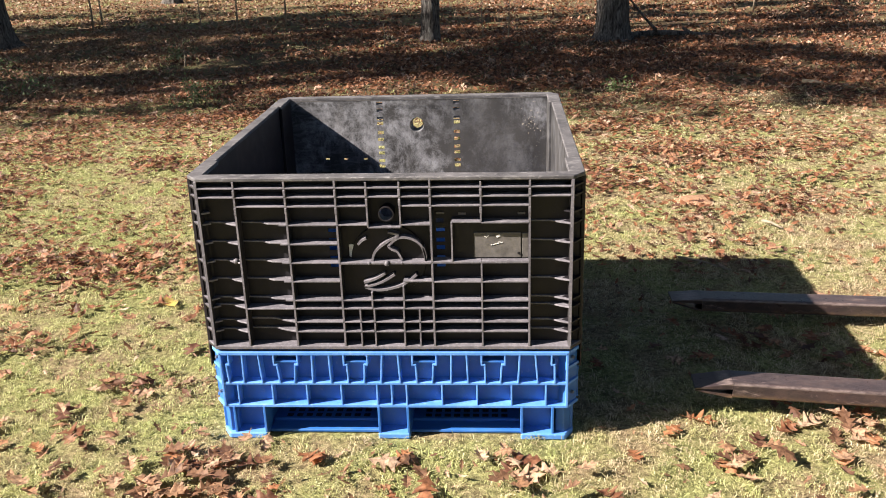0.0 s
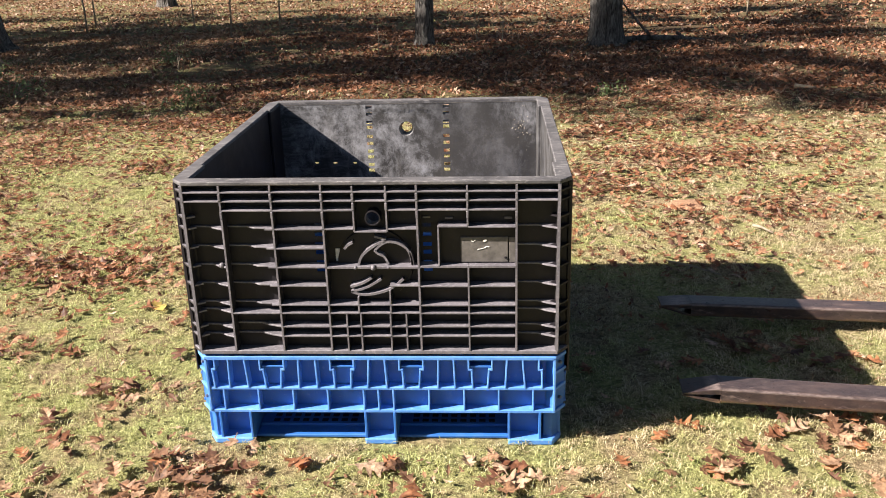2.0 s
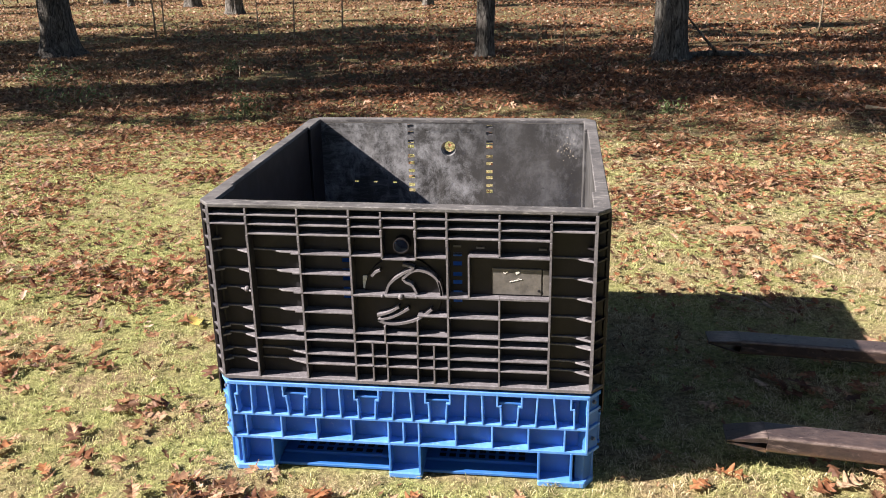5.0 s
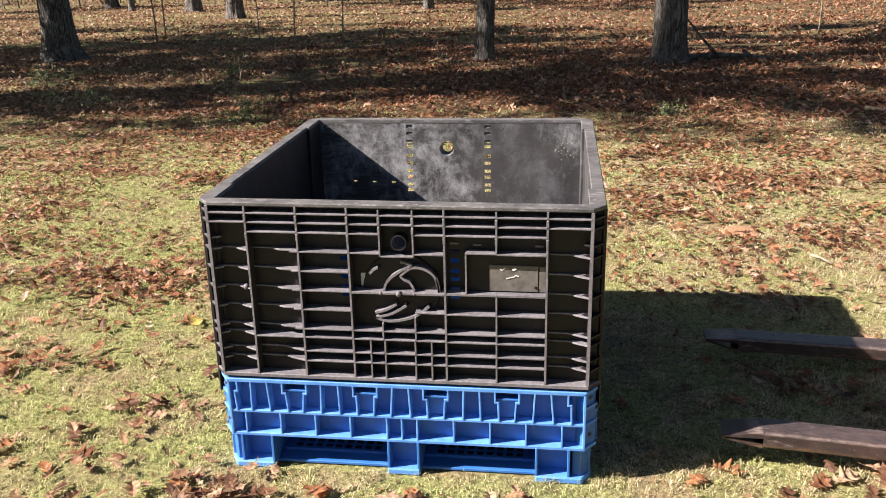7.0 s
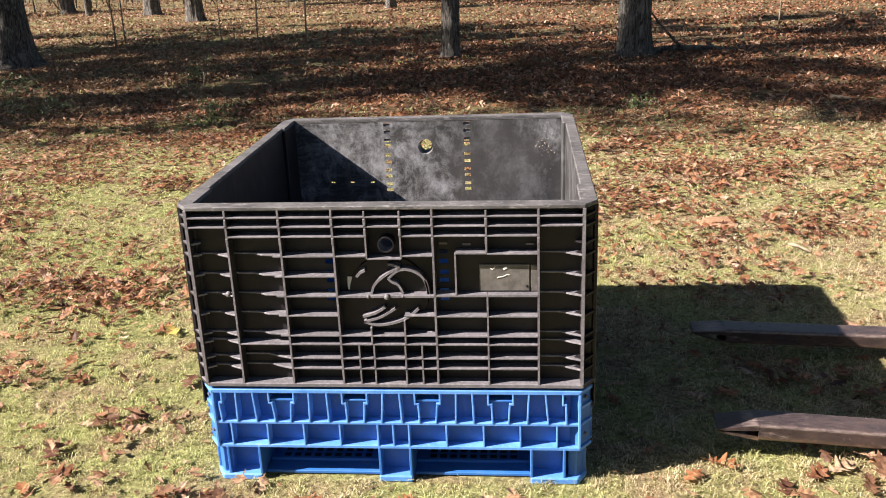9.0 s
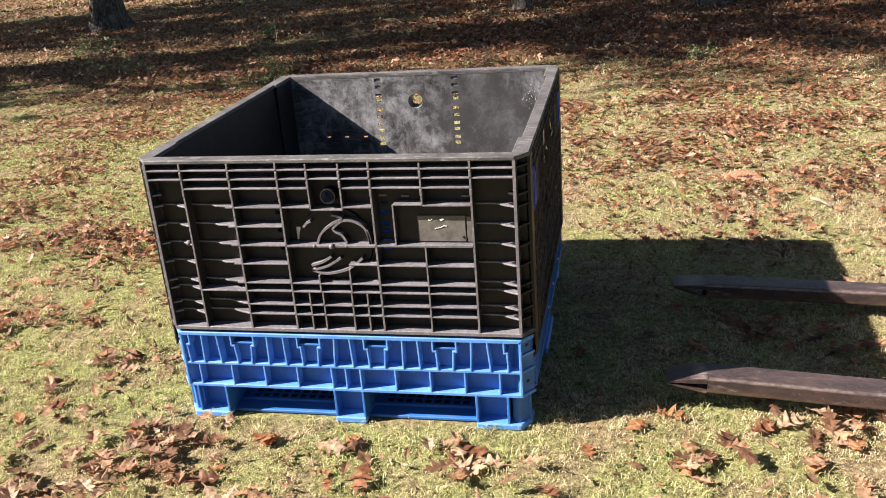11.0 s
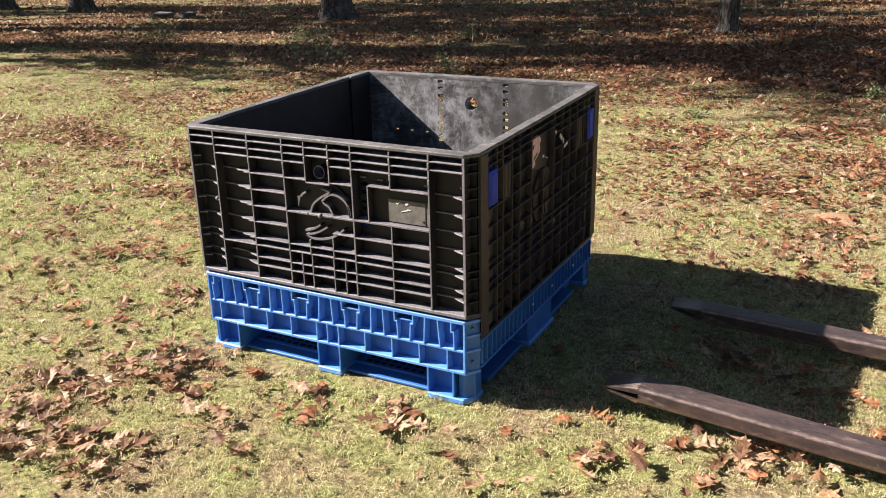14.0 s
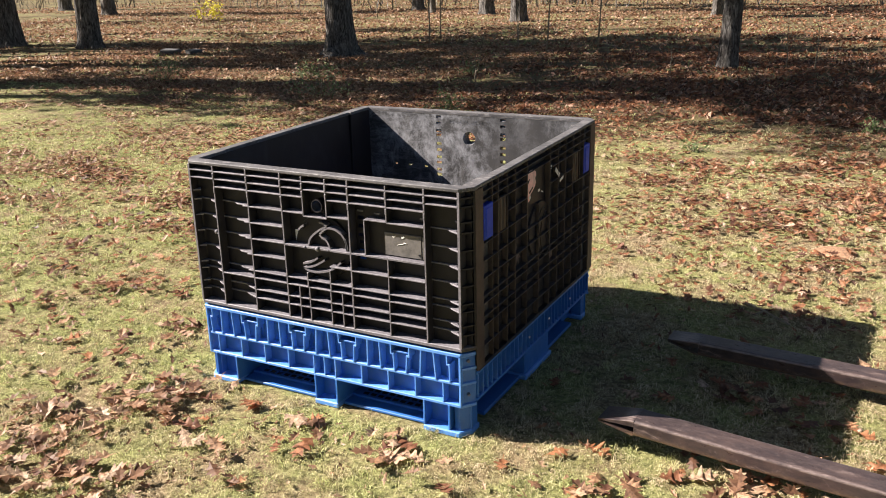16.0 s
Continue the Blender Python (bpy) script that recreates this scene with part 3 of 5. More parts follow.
            slimmer(scrap).transform(turn)
            part("label_remnant", scrap, SCRAP, label_plate)
        add("label_margin", box(0.394, 0.412, 0.022, 0.0265, 0.600, 0.677, 0.001), PLATE)
        add("plate_screw", box(0.380, 0.387, 0.0185, 0.0215, 0.612, 0.619, 0.002), BLACK)
        for x, z in ((0.222, 0.733), (0.392, 0.733), (0.158, 0.736)):
            add("tab_slot", box(x - 0.011, x + 0.011, 0.034, 0.0385, z - 0.003, z + 0.003), PLATE)
        add("sticker_scrap", box(-0.112, -0.098, 0.0335, 0.0378, 0.600, 0.640, 0.002), SCRAP, "white sticker remnant")
    # parting line, small holes and raised lettering on the inner face
    add("parting_line", box(-HALF + 0.05, HALF - 0.05, 0.0505, 0.0528, 0.8415, 0.8435), PLATE)
    for x, z in ((-0.012, 0.607), (0.44, 0.606), (0.414, 0.797), (0.04, 0.588)):
        dimple = bmesh.new()
        bmesh.ops.create_cone(dimple, cap_ends=True, segments=14, radius1=0.008, radius2=0.007, depth=0.003, matrix=pose(-x, 0.0505, z, 90, 0, 0))
        add("inner_boss", dimple, WORN)
    return wall


front_wall = end_wall("front_wall", FRONT, "black ribbed end wall with a round plain emblem")
back_wall = end_wall("back_wall", BACK, "black end wall, its rubbed grey inner face, paler as the sunlit side")


def paint_specks():
    """A spatter of pale drops on the back wall's inner face."""
    r, bm = random.Random(8), bmesh.new()
    for k in range(34):
        x, z = 0.462 + r.gauss(0, 0.022), 0.738 + r.gauss(0, 0.05)
        bmesh.ops.create_cone(bm, cap_ends=True, segments=8, radius1=r.uniform(0.0012, 0.0025), radius2=0.001, depth=0.0016, matrix=pose(min(x, 0.50), DEEP - slim(0.0518), min(z, 0.825), 90, 0, 0))
    part("paint_specks", bm, SPECK, back_wall, "spatter of pale drops")


paint_specks()


def fill_text():
    cu = bpy.data.curves.new("lettering", "FONT")
    cu.body, cu.size, cu.align_x, cu.extrude = "MAXIMUM FILL", 0.026, "CENTER", 0.0002
    ob = new("lettering", cu)
    me = bpy.data.meshes.new_from_object(ob.evaluated_get(bpy.context.evaluated_depsgraph_get()))
    bpy.data.objects.remove(ob)
    bm = bmesh.new()
    bm.from_mesh(me)
    bm.transform(pose(-0.006, DEEP - slim(0.0518), 0.806, 90, 0, 0) @ Matrix.Diagonal((1.12, 0.85, 1, 1)))
    return part("raised_lettering", bm, WORN, back_wall)


fill_text()


def side_wall(name, s, label):
    """The long walls with the blue latch tabs: s = 1 on the +x side."""
    y0, y1 = 0.214, DEEP - 0.214
    core = box(HALF - 0.034, HALF - 0.022, y0 - 0.05, y1 + 0.05, 0.205, TOP - 0.014)
    flip = Matrix.Diagonal((s, 1, 1, 1))

    def settle(bm):
        bm.transform(flip)
        if s < 0:
            bmesh.ops.reverse_faces(bm, faces=bm.faces)
        return bm
    wall = part(name, settle(core), BLACK, bin_thing, label)

    def add(nm, bm, material=BLACK, lab=""):
        return part(nm, settle(bm), material, wall, lab)
    # Grey skin on the sunlit side only; light is put into the colour.
    if s > 0:
        add("inner_skin", box(HALF - 0.037, HALF - 0.033, y0 - 0.02, y1 + 0.02, 0.205, TOP - 0.014), WORN, "rubbed grey inner face, paler as the sunlit side")
    add("top_rim", box(HALF - 0.037, HALF, y0 - 0.022, y1 + 0.022, TOP - 0.013, TOP - 0.001, 0.0025), RIM)
    add("bottom_flange", box(HALF - 0.037, HALF, 0.06, DEEP - 0.06, 0.226, 0.238, 0.002))
    t = 0.0016
    ys = (0.095, 0.17, 0.215, 0.29, 0.357, 0.46, 0.57, 0.677, 0.76, 0.84, 0.92, 1.0, 1.045, 1.124)
    for y in ys:
        top = 0.66 if 0.46 < y < 0.677 else TOP - 0.013
        add("rib", box(HALF - 0.028, HALF - 0.001, y - t, y + t, 0.238, top, 0.0008), SIDE_RIB)
    for z in (0.823, 0.796, 0.768, 0.711, 0.652, 0.593, 0.534, 0.473, 0.447, 0.402, 0.37, 0.30):
        runs = [(0.095, 0.36), (0.36, 0.86), (0.86, 1.124)]
        if z in (0.711,):
            runs = [(0.29, 0.46), (0.677, 0.92)]
        elif z in (0.768, 0.652):
            runs = [(0.095, 0.46), (0.677, 1.124)]
        for a, b in runs:
            add("rib", box(HALF - 0.028, HALF - 0.001, a, b, z - t, z + t, 0.0008), SIDE_RIB)
    for y in (0.103, 1.048):
        tab = add("latch_tab", box(HALF - 0.020, HALF + 0.001, y, y + 0.066, 0.662, 0.776, 0.002), TAB, "deep blue latch tab")
        inner = settle(box(HALF + 0.0005, HALF + 0.004, y + 0.010, y + 0.056, 0.672, 0.766, 0.002))
        part("latch_face", inner, TAB, tab)
    for y in (0.222, 0.928):
        add("hinge_plate", box(HALF - 0.022, HALF - 0.004, y, y + 0.060, 0.655, 0.772, 0.002), BLACK)
        add("hinge_pin", box(HALF - 0.006, HALF - 0.001, y + 0.012, y + 0.020, 0.655, 0.772, 0.002), TAN)
        add("hinge_pin", box(HALF - 0.006, HALF - 0.001, y + 0.040, y + 0.048, 0.655, 0.772, 0.002), TAN)
    disc = bmesh.new()
    bmesh.ops.create_cone(disc, cap_ends=True, segments=40, radius1=0.105, radius2=0.103, depth=0.010, matrix=pose(HALF - 0.019, 0.61, 0.555, 0, 90, 0))
    add("emblem_disc", disc)
    for k, (dy, dz) in enumerate(((0.0, 0.0), (0.03, -0.02))):
        pts = [(HALF - 0.003, 0.61 + dy + 0.05 * math.cos(a), 0.555 + dz + 0.085 * math.sin(a)) for a in np.linspace(0.6 + k, 4.4 + k, 12)]
        add("emblem_line", tube(pts, [0.0022] * 12, 6))
    if s > 0:
        half = [(0.466, 0.690), (0.492, 0.692), (0.498, 0.715), (0.515, 0.722), (0.540, 0.735), (0.551, 0.758), (0.548, 0.782), (0.528, 0.797), (0.500, 0.800), (0.466, 0.796)]
        sheet = prism(half, 0.0, 0.0012)
        sheet.transform(Matrix(((0, 0, 1, HALF - 0.007), (1, 0, 0, 0), (0, 1, 0, 0), (0, 0, 0, 1))))
        lab = add("torn_label", sheet, PAPER, "torn pinkish paper label")
        for y, z, w, h, a in ((0.478, 0.765, 0.018, 0.006, 50), (0.500, 0.728, 0.036, 0.005, 25), (0.548, 0.748, 0.006, 0.04, 12)):
            bar = box(-0.0012, 0.0012, -w / 2, w / 2, -h / 2, h / 2, 0, None, pose(HALF - 0.0052, y, z, a, 0, 0))
            part("label_stain", settle(bar), BLACK, lab)
        for y, z, w, h, a in ((0.755, 0.735, 0.052, 0.014, -38), (0.800, 0.700, 0.036, 0.010, 12), (0.690, 0.770, 0.010, 0.012, 0), (0.570, 0.712, 0.014, 0.009, 0), (0.485, 0.705, 0.010, 0.009, 0), (0.600, 0.700, 0.020, 0.004, -20)):
            add("white_scrap", box(-0.001, 0.001, -w / 2, w / 2, -h / 2, h / 2, 0, None, pose(HALF - 0.003, y, z, a, 0, 0)), SCRAP)
        r = random.Random(4)
        for y, z, size, arms in ((0.415, 0.515, 0.036, 9), (0.735, 0.425, 0.040, 7), (0.80, 0.445, 0.020, 6)):
            ol = []
            for k in range(2 * arms):
                a, d = math.pi * k / arms, size * (r.uniform(0.7, 1.25) if k % 2 else r.uniform(0.35, 0.7))
                ol.append((y + 0.8 * d * math.cos(a), z + 1.15 * d * math.sin(a)))
            smear = prism(ol, 0.0, 0.0012)
            smear.transform(Matrix(((0, 0, 1, HALF - 0.0222), (1, 0, 0, 0), (0, 1, 0, 0), (0, 0, 0, 1))))
            add("dust_patch", smear, DUST, "caked brown dust")
    return wall


side_wall("side_wall", 1, "black ribbed side wall with blue latch tabs")
side_wall("side_wall", -1, "black ribbed side wall with blue latch tabs")


# ---- the blue pallet base ----
def pallet():
    base = part("pallet_base", box(-0.530, 0.530, 0.042, DEEP - 0.042, 0.122, 0.205, 0.004), BLUE, bin_thing, "moulded blue plastic pallet base")
    TOPS = (-0.503, -0.460, -0.410, -0.363, -0.289, -0.244, -0.192, -0.147, -0.075, -0.029, 0.019, 0.063, 0.135, 0.181, 0.227, 0.272, 0.342, 0.387, 0.433, 0.482)
    LOWS = (-0.503, -0.462, -0.404, -0.354, -0.298, -0.247, -0.190, -0.142, -0.082, -0.036, 0.023, 0.069, 0.127, 0.178, 0.230, 0.278, 0.334, 0.382, 0.441, 0.487)
    SECOND = (-0.484, -0.376, -0.268, -0.161, -0.050, -0.005, 0.041, 0.150, 0.257, 0.362, 0.466)
    t = 0.0026
    for turn in (FRONT, BACK):
        def add(nm, bm, material=BLUE, lab=""):
            bm.transform(turn)
            return part(nm, bm, material, base, lab)
        add("end_skin", box(-0.53, 0.53, 0.036, 0.0425, 0.112, 0.302))
        for z, h in ((0.2955, 0.0065), (0.1915, 0.005), (0.1135, 0.0055)):
            inset = 0.0 if z > 0.25 else 0.002
            ol = [(-HALF + 0.004, 0.048), (-0.533, inset), (0.533, inset), (HALF - 0.004, 0.048)]
            add("flange", prism(ol, z - h, z + h, 0.002), BLUE_EDGE)
        for s in (-1, 1):
            add("rib", box(s * 0.529 - 0.004, s * 0.529 + 0.004, 0.0, 0.04, 0.115, 0.296, 0.0015), BLUE_EDGE)
            ol = [(s * 0.527, 0.009), (s * (HALF - 0.010), 0.050), (s * (HALF - 0.030), 0.075), (s * 0.505, 0.032)]
            add("corner_face", prism(ol if s > 0 else ol[::-1], 0.112, 0.300, 0.001))
            for z in (0.245,):
                ol = [(s * 0.531, 0.003), (s * (HALF - 0.005), 0.047), (s * 0.545, 0.07), (s * 0.515, 0.03)]
                add("corner_rib", prism(ol if s > 0 else ol[::-1], z - 0.004, z + 0.004), BLUE_EDGE)
            for z in (0.272, 0.152):
                screw = bmesh.new()
                bmesh.ops.create_cone(screw, cap_ends=True, segments=12, radius1=0.006, radius2=0.005, depth=0.010, matrix=Matrix.Translation((s * 0.5465, 0.0275, z)) @ pose(0, 0, 0, 0, 0, s * 47) @ pose(0, 0, 0, 90, 0, 0))
                add("screw", screw, SCREW, "dull screw head")
        stepped = {3: 1, 4: -1, 7: 1, 8: -1, 11: 1, 12: -1, 15: 1, 16: -1, 0: -1, 19: 1}
        for k, (a, b) in enumerate(zip(TOPS, LOWS)):
            if k in stepped:
                d = 0.009 * stepped[k]
                add("rib", box(a - t, a + t, 0.0, 0.04, 0.258, 0.292, 0.001), BLUE_EDGE)
                add("rib", box(*sorted((a - stepped[k] * t, a + d + stepped[k] * t)), 0.0, 0.04, 0.254, 0.260, 0.001), BLUE_EDGE)
                bm = box(-t, t, 0.0, 0.04, 0.0, 0.062, 0.001)
                for v in bm.verts:
                    v.co.x += (b + d * 0.6) + (a + d - b - d * 0.6) * v.co.z / 0.062
                    v.co.z += 0.195
                add("rib", bm, BLUE_EDGE)
            else:
                bm = box(-t, t, 0.0, 0.04, 0.0, 0.097, 0.001)
                for v in bm.verts:
                    v.co.x += b + (a - b) * v.co.z / 0.097
                    v.co.z += 0.195
                add("rib", bm, BLUE_EDGE)
        for a, b in ((3, 4), (7, 8), (11, 12), (15, 16)):
            add("latch_lip", box(TOPS[a], TOPS[b], 0.006, 0.04, 0.262, 0.268, 0.001))
            # A raised black block stands for the shade inside the slot.
            add("latch_slot", box(TOPS[a] + 0.012, TOPS[b] - 0.012, 0.030, 0.0358, 0.272, 0.286), BLACK, "black block for a slot's shade")
            add("inner_skin", box(TOPS[a] + 0.008, TOPS[b] - 0.008, 0.022, 0.0358, 0.198, 0.255, 0.002))
        for x in SECOND:
            add("rib", box(x - t, x + t, 0.002, 0.04, 0.117, 0.190, 0.001), BLUE_EDGE)
        # feet under the end
        for a, b, walls in ((-0.530, -0.405, (-0.503, -0.408)), (-0.050, 0.044, (-0.048, 0.042)), (0.390, 0.535, (0.393, 0.487))):
            outer = abs(a) > 0.3
            ol = [(a, 0.0), (b, 0.0), (b, 0.17), (a, 0.17)]
            if outer and a < 0:
                ol = [(a + 0.005, -0.004), (b, -0.004), (b, 0.095), (-0.553, 0.095), (-0.553, 0.040)]
            elif outer:
                ol = [(a, -0.004), (b - 0.008, -0.004), (0.553, 0.040), (0.553, 0.095), (a, 0.095)]
            else:
                ol = [(a - 0.003, -0.004), (b + 0.003, -0.004), (b + 0.003, 0.17), (a - 0.003, 0.17)]
            foot = add("foot", prism(ol, 0.0, 0.021, 0.004), BLUE_EDGE)

            def under(nm, bm):
                bm.transform(turn)
                part(nm, bm, BLUE, foot)
            for x in walls:
                under("foot_side", box(x - 0.004, x + 0.004, 0.0, 0.09 if outer else 0.165, 0.019, 0.112, 0.0015))
            if outer:
                s = -1 if a < 0 else 1
                ol = [(s * 0.497, 0.018), (s * 0.522, 0.010), (s * 0.547, 0.044), (s * 0.547, 0.09), (s * 0.497, 0.09)]
                under("foot_corner", prism(ol if s > 0 else ol[::-1], 0.019, 0.112, 0.002))
                under("foot_edge", box(s * 0.546 - 0.005, s * 0.546 + 0.005, 0.038, 0.048, 0.019, 0.112, 0.002))
            if outer:
                under("foot_block", box(*sorted((s * 0.405, s * 0.490)), 0.056, 0.175, 0.004, 0.121, 0.002))
            under("foot_back", box(walls[0], walls[1], 0.045, 0.052, 0.019, 0.112))
        # the board between the feet
        for a, b in ((-0.405, -0.053), (0.047, 0.390)):
            add("bottom_board", prism([(a, 0.03), (b, 0.03), (b, 0.085), (a, 0.085)], 0.004, 0.014, 0.002))
            add("bottom_board", box(a, b, 0.085, 0.26, 0.004, 0.022, 0.002))
            n = 9
            for row in (0.105, 0.135, 0.165):
                for k in range(n):
                    x = a + 0.05 + (b - a - 0.1) * k / (n - 1)
                    # Black pads on the board stand for shaded holes; none is cut.
                    add("drain_slot", box(x - 0.010, x + 0.010, row - 0.008, row + 0.008, 0.0215, 0.0235), BLACK, "black pad for a drain slot's shade")
    # long sides
    for s in (-1, 1):
        def add(nm, bm, material=BLUE):
            bm.transform(Matrix.Diagonal((s, 1, 1, 1)))
            if s < 0:
                bmesh.ops.reverse_faces(bm, faces=bm.faces)
            return part(nm, bm, material, base)
        add("side_skin", box(0.530, 0.545, 0.07, DEEP - 0.07, 0.124, 0.222))
        for z in (0.2195, 0.1265):
            add("flange", box(0.53, 0.568, 0.052, DEEP - 0.052, z - 0.005, z + 0.005, 0.002))
        n = 30
        for k in range(n + 1):
            y = 0.062 + (DEEP - 0.124) * k / n
            add("rib", box(0.54, 0.567, y - 0.0025, y + 0.0025, 0.128, 0.218, 0.0008))
        for y in (0.494, 0.692, 0.93):
            add("rivet", box(0.5655, 0.570, y - 0.004, y + 0.004, 0.169, 0.177, 0.0015), SCRAP)
        foot = add("foot", box(0.42, 0.562, 0.48, 0.74, 0.0, 0.021, 0.004), BLUE_EDGE)
        body = box(0.43, 0.552, 0.49, 0.73, 0.019, 0.124, 0.004)
        body.transform(Matrix.Diagonal((s, 1, 1, 1)))
        if s < 0:
            bmesh.ops.reverse_faces(body, faces=body.faces)
        part("foot_block", body, BLUE, foot)
        add("side_runner", box(0.44, 0.535, 0.17, DEEP - 0.17, 0.002, 0.016, 0.002))
        add("side_web", box(0.505, 0.520, 0.17, DEEP - 0.17, 0.07, 0.124, 0.002))
    part("centre_block", box(-0.06, 0.06, 0.5, 0.72, 0.0, 0.124, 0.005), BLUE, base)


pallet()


def settle_walls():
    """The top of the loose walls stands a little out of level."""
    for ob in bin_thing.children_recursive:
        for v in ob.data.vertices:
            k = max(0.0, min(1.0, (v.co.z - 0.21) / 0.64))
            u, w = v.co.x / (2 * HALF) + 0.5, v.co.y / DEEP
            near = -0.008 * (1 - u) - 0.014 * u
            v.co.z += k * (near * (1 - w) + 0.016 * w)


settle_walls()


# ---- fork extensions ----
def hollow_tube(x0, x1, w, h, wall, corner):
    """A square tube with rounded corners and open ends, along x."""
    bm = bmesh.new()
    rings = []
    for x, t in ((x0, 0.0), (x1, 0.0), (x1, wall), (x0, wall)):
        ring = []
        for k in range(20):
            q, u = divmod(k, 5)
            a = math.pi / 2 * (q + u / 4)
            c = corner - t
            cy, cz = (w - corner) * (1, -1, -1, 1)[q], h / 2 + (h / 2 - corner) * (1, 1, -1, -1)[q]
            ring.append(bm.verts.new((x, cy + c * math.cos(a), cz + c * math.sin(a))))
        rings.append(ring)
    for j in range(4):
        r0, r1 = rings[j], rings[(j + 1) % 4]
        for k in range(20):
            bm.faces.new((r0[k], r0[(k + 1) % 20], r1[(k + 1) % 20], r1[k]))
    bmesh.ops.recalc_face_normals(bm, faces=bm.faces)
    return bm


def wedge(x0, x1, w, tip_z, back_z, round_off=0.0):
    """A plate from the tip back to the tube: (low, high) heights at both ends."""
    bm = bmesh.new()
    rows = []
    for x, (lo, hi), e in ((x0, tip_z, 0.0), (x1, back_z, round_off)):
        rows.append([bm.verts.new(p) for p in ((x, -w, lo), (x, -w, hi - e), (x, -w + e * 0.3 + 0.0005, hi - e * 0.3), (x, -w + e + 0.001, hi), (x, w - e - 0.001, hi), (x, w - e * 0.3 - 0.0005, hi - e * 0.3), (x, w, hi - e), (x, w, lo))])
    for k in range(8):
        bm.faces.new((rows[0][k], rows[0][(k + 1) % 8], rows[1][(k + 1) % 8], rows[1][k]))
    bm.faces.new(rows[0])
    bm.faces.new(rows[1])
    bmesh.ops.recalc_face_normals(bm, faces=bm.faces)
    return bm


def fork(y0, yaw, tip, drop, label):
    """A tube that lies on its rear end with its tip held up; y0: its near side where the tip plates begin."""
    thing = tagged(new("fork_extension"), label, "fork extension", "fork extensions")
    w, h = 0.0475, 0.054
    rear = 3.05
    seam = tip + 0.117
    thing.matrix_world = pose(seam, y0 + w, 0.070) @ pose(0, 0, 0, 0, 1.95, yaw)
    part("tube", hollow_tube(0.0, rear - seam, w, h, 0.005, 0.009), STEEL, thing)
    part("tip_top_plate", wedge(tip - seam, -0.0006, w, (h - drop - 0.004, h - drop), (h - 0.022, h), 0.003), STEEL, thing)
    part("tip_bottom_plate", wedge(tip - seam + 0.001, -0.0006, w, (h - drop - 0.009, h - drop - 0.0045), (0.0, 0.008)), STEEL, thing)
    return thing


fork(0.134, -4.2, 0.947, 0.026, "rust-brown steel tube fork extension, half in the sun")
fork(0.813, -1.0, 0.998, 0.012, "rust-brown steel tube fork extension lying in the shade")


# ---- trees ----
def trunk_mesh(radius, height, flare, seed, lean=(0, 0), sides=56, rings=44):
    """A furrowed trunk that widens to its roots."""
    verts, faces = [], []
    for j in range(rings + 1):
        z = -0.12 + (height + 0.12) * (j / rings) ** 1.7
        for i in range(sides):
            a = 2 * math.pi * i / sides
            roots = flare * (0.30 * math.exp(-max(z, 0) / 0.45) + 0.55 * math.exp(-max(z, 0) / 0.10)) * (1 + 0.5 * math.sin(5 * a + seed) + 0.35 * math.sin(3 * a + 2 * seed))
            r = radius * (1 - 0.55 * max(z, 0) / height) + roots * radius
            p = (math.cos(a) * 4.2, math.sin(a) * 4.2, z * 1.1 + seed)
            r *= 1 + 0.09 * noise.noise(p) + 0.09 * noise.noise((p[0] * 2.4, p[1] * 2.4, p[2] * 1.3)) + 0.05 * noise.noise((math.cos(a), math.sin(a), z * 0.4 + seed))
            verts.append((r * math.cos(a) + lean[0] * z, r * math.sin(a) + lean[1] * z, z))
    for j in range(rings):
        for i in range(sides):
            k = (i + 1) % sides
            faces.append((j * sides + i, j * sides + k, (j + 1) * sides + k, (j + 1) * sides + i))
    return np.array(verts), np.array(faces)


def cards(centres, size, spread):
    """Small leaf blades (quads) round centres, as arrays."""
    n = len(centres)
    d = rng.normal(size=(n, 3))
    d /= np.linalg.norm(d, axis=1)[:, None]
    e = np.cross(d, rng.normal(size=(n, 3)))
    e /= np.linalg.norm(e, axis=1)[:, None]
    s = size * rng.uniform(0.6, 1.3, (n, 1))
    c = centres + rng.normal(size=(n, 3)) * spread
    v = np.stack([c - d * s, c + e * s * 0.45, c + d * s, c - e * s * 0.45], 1).reshape(-1, 3)
    return v, np.arange(4 * n).reshape(n, 4)


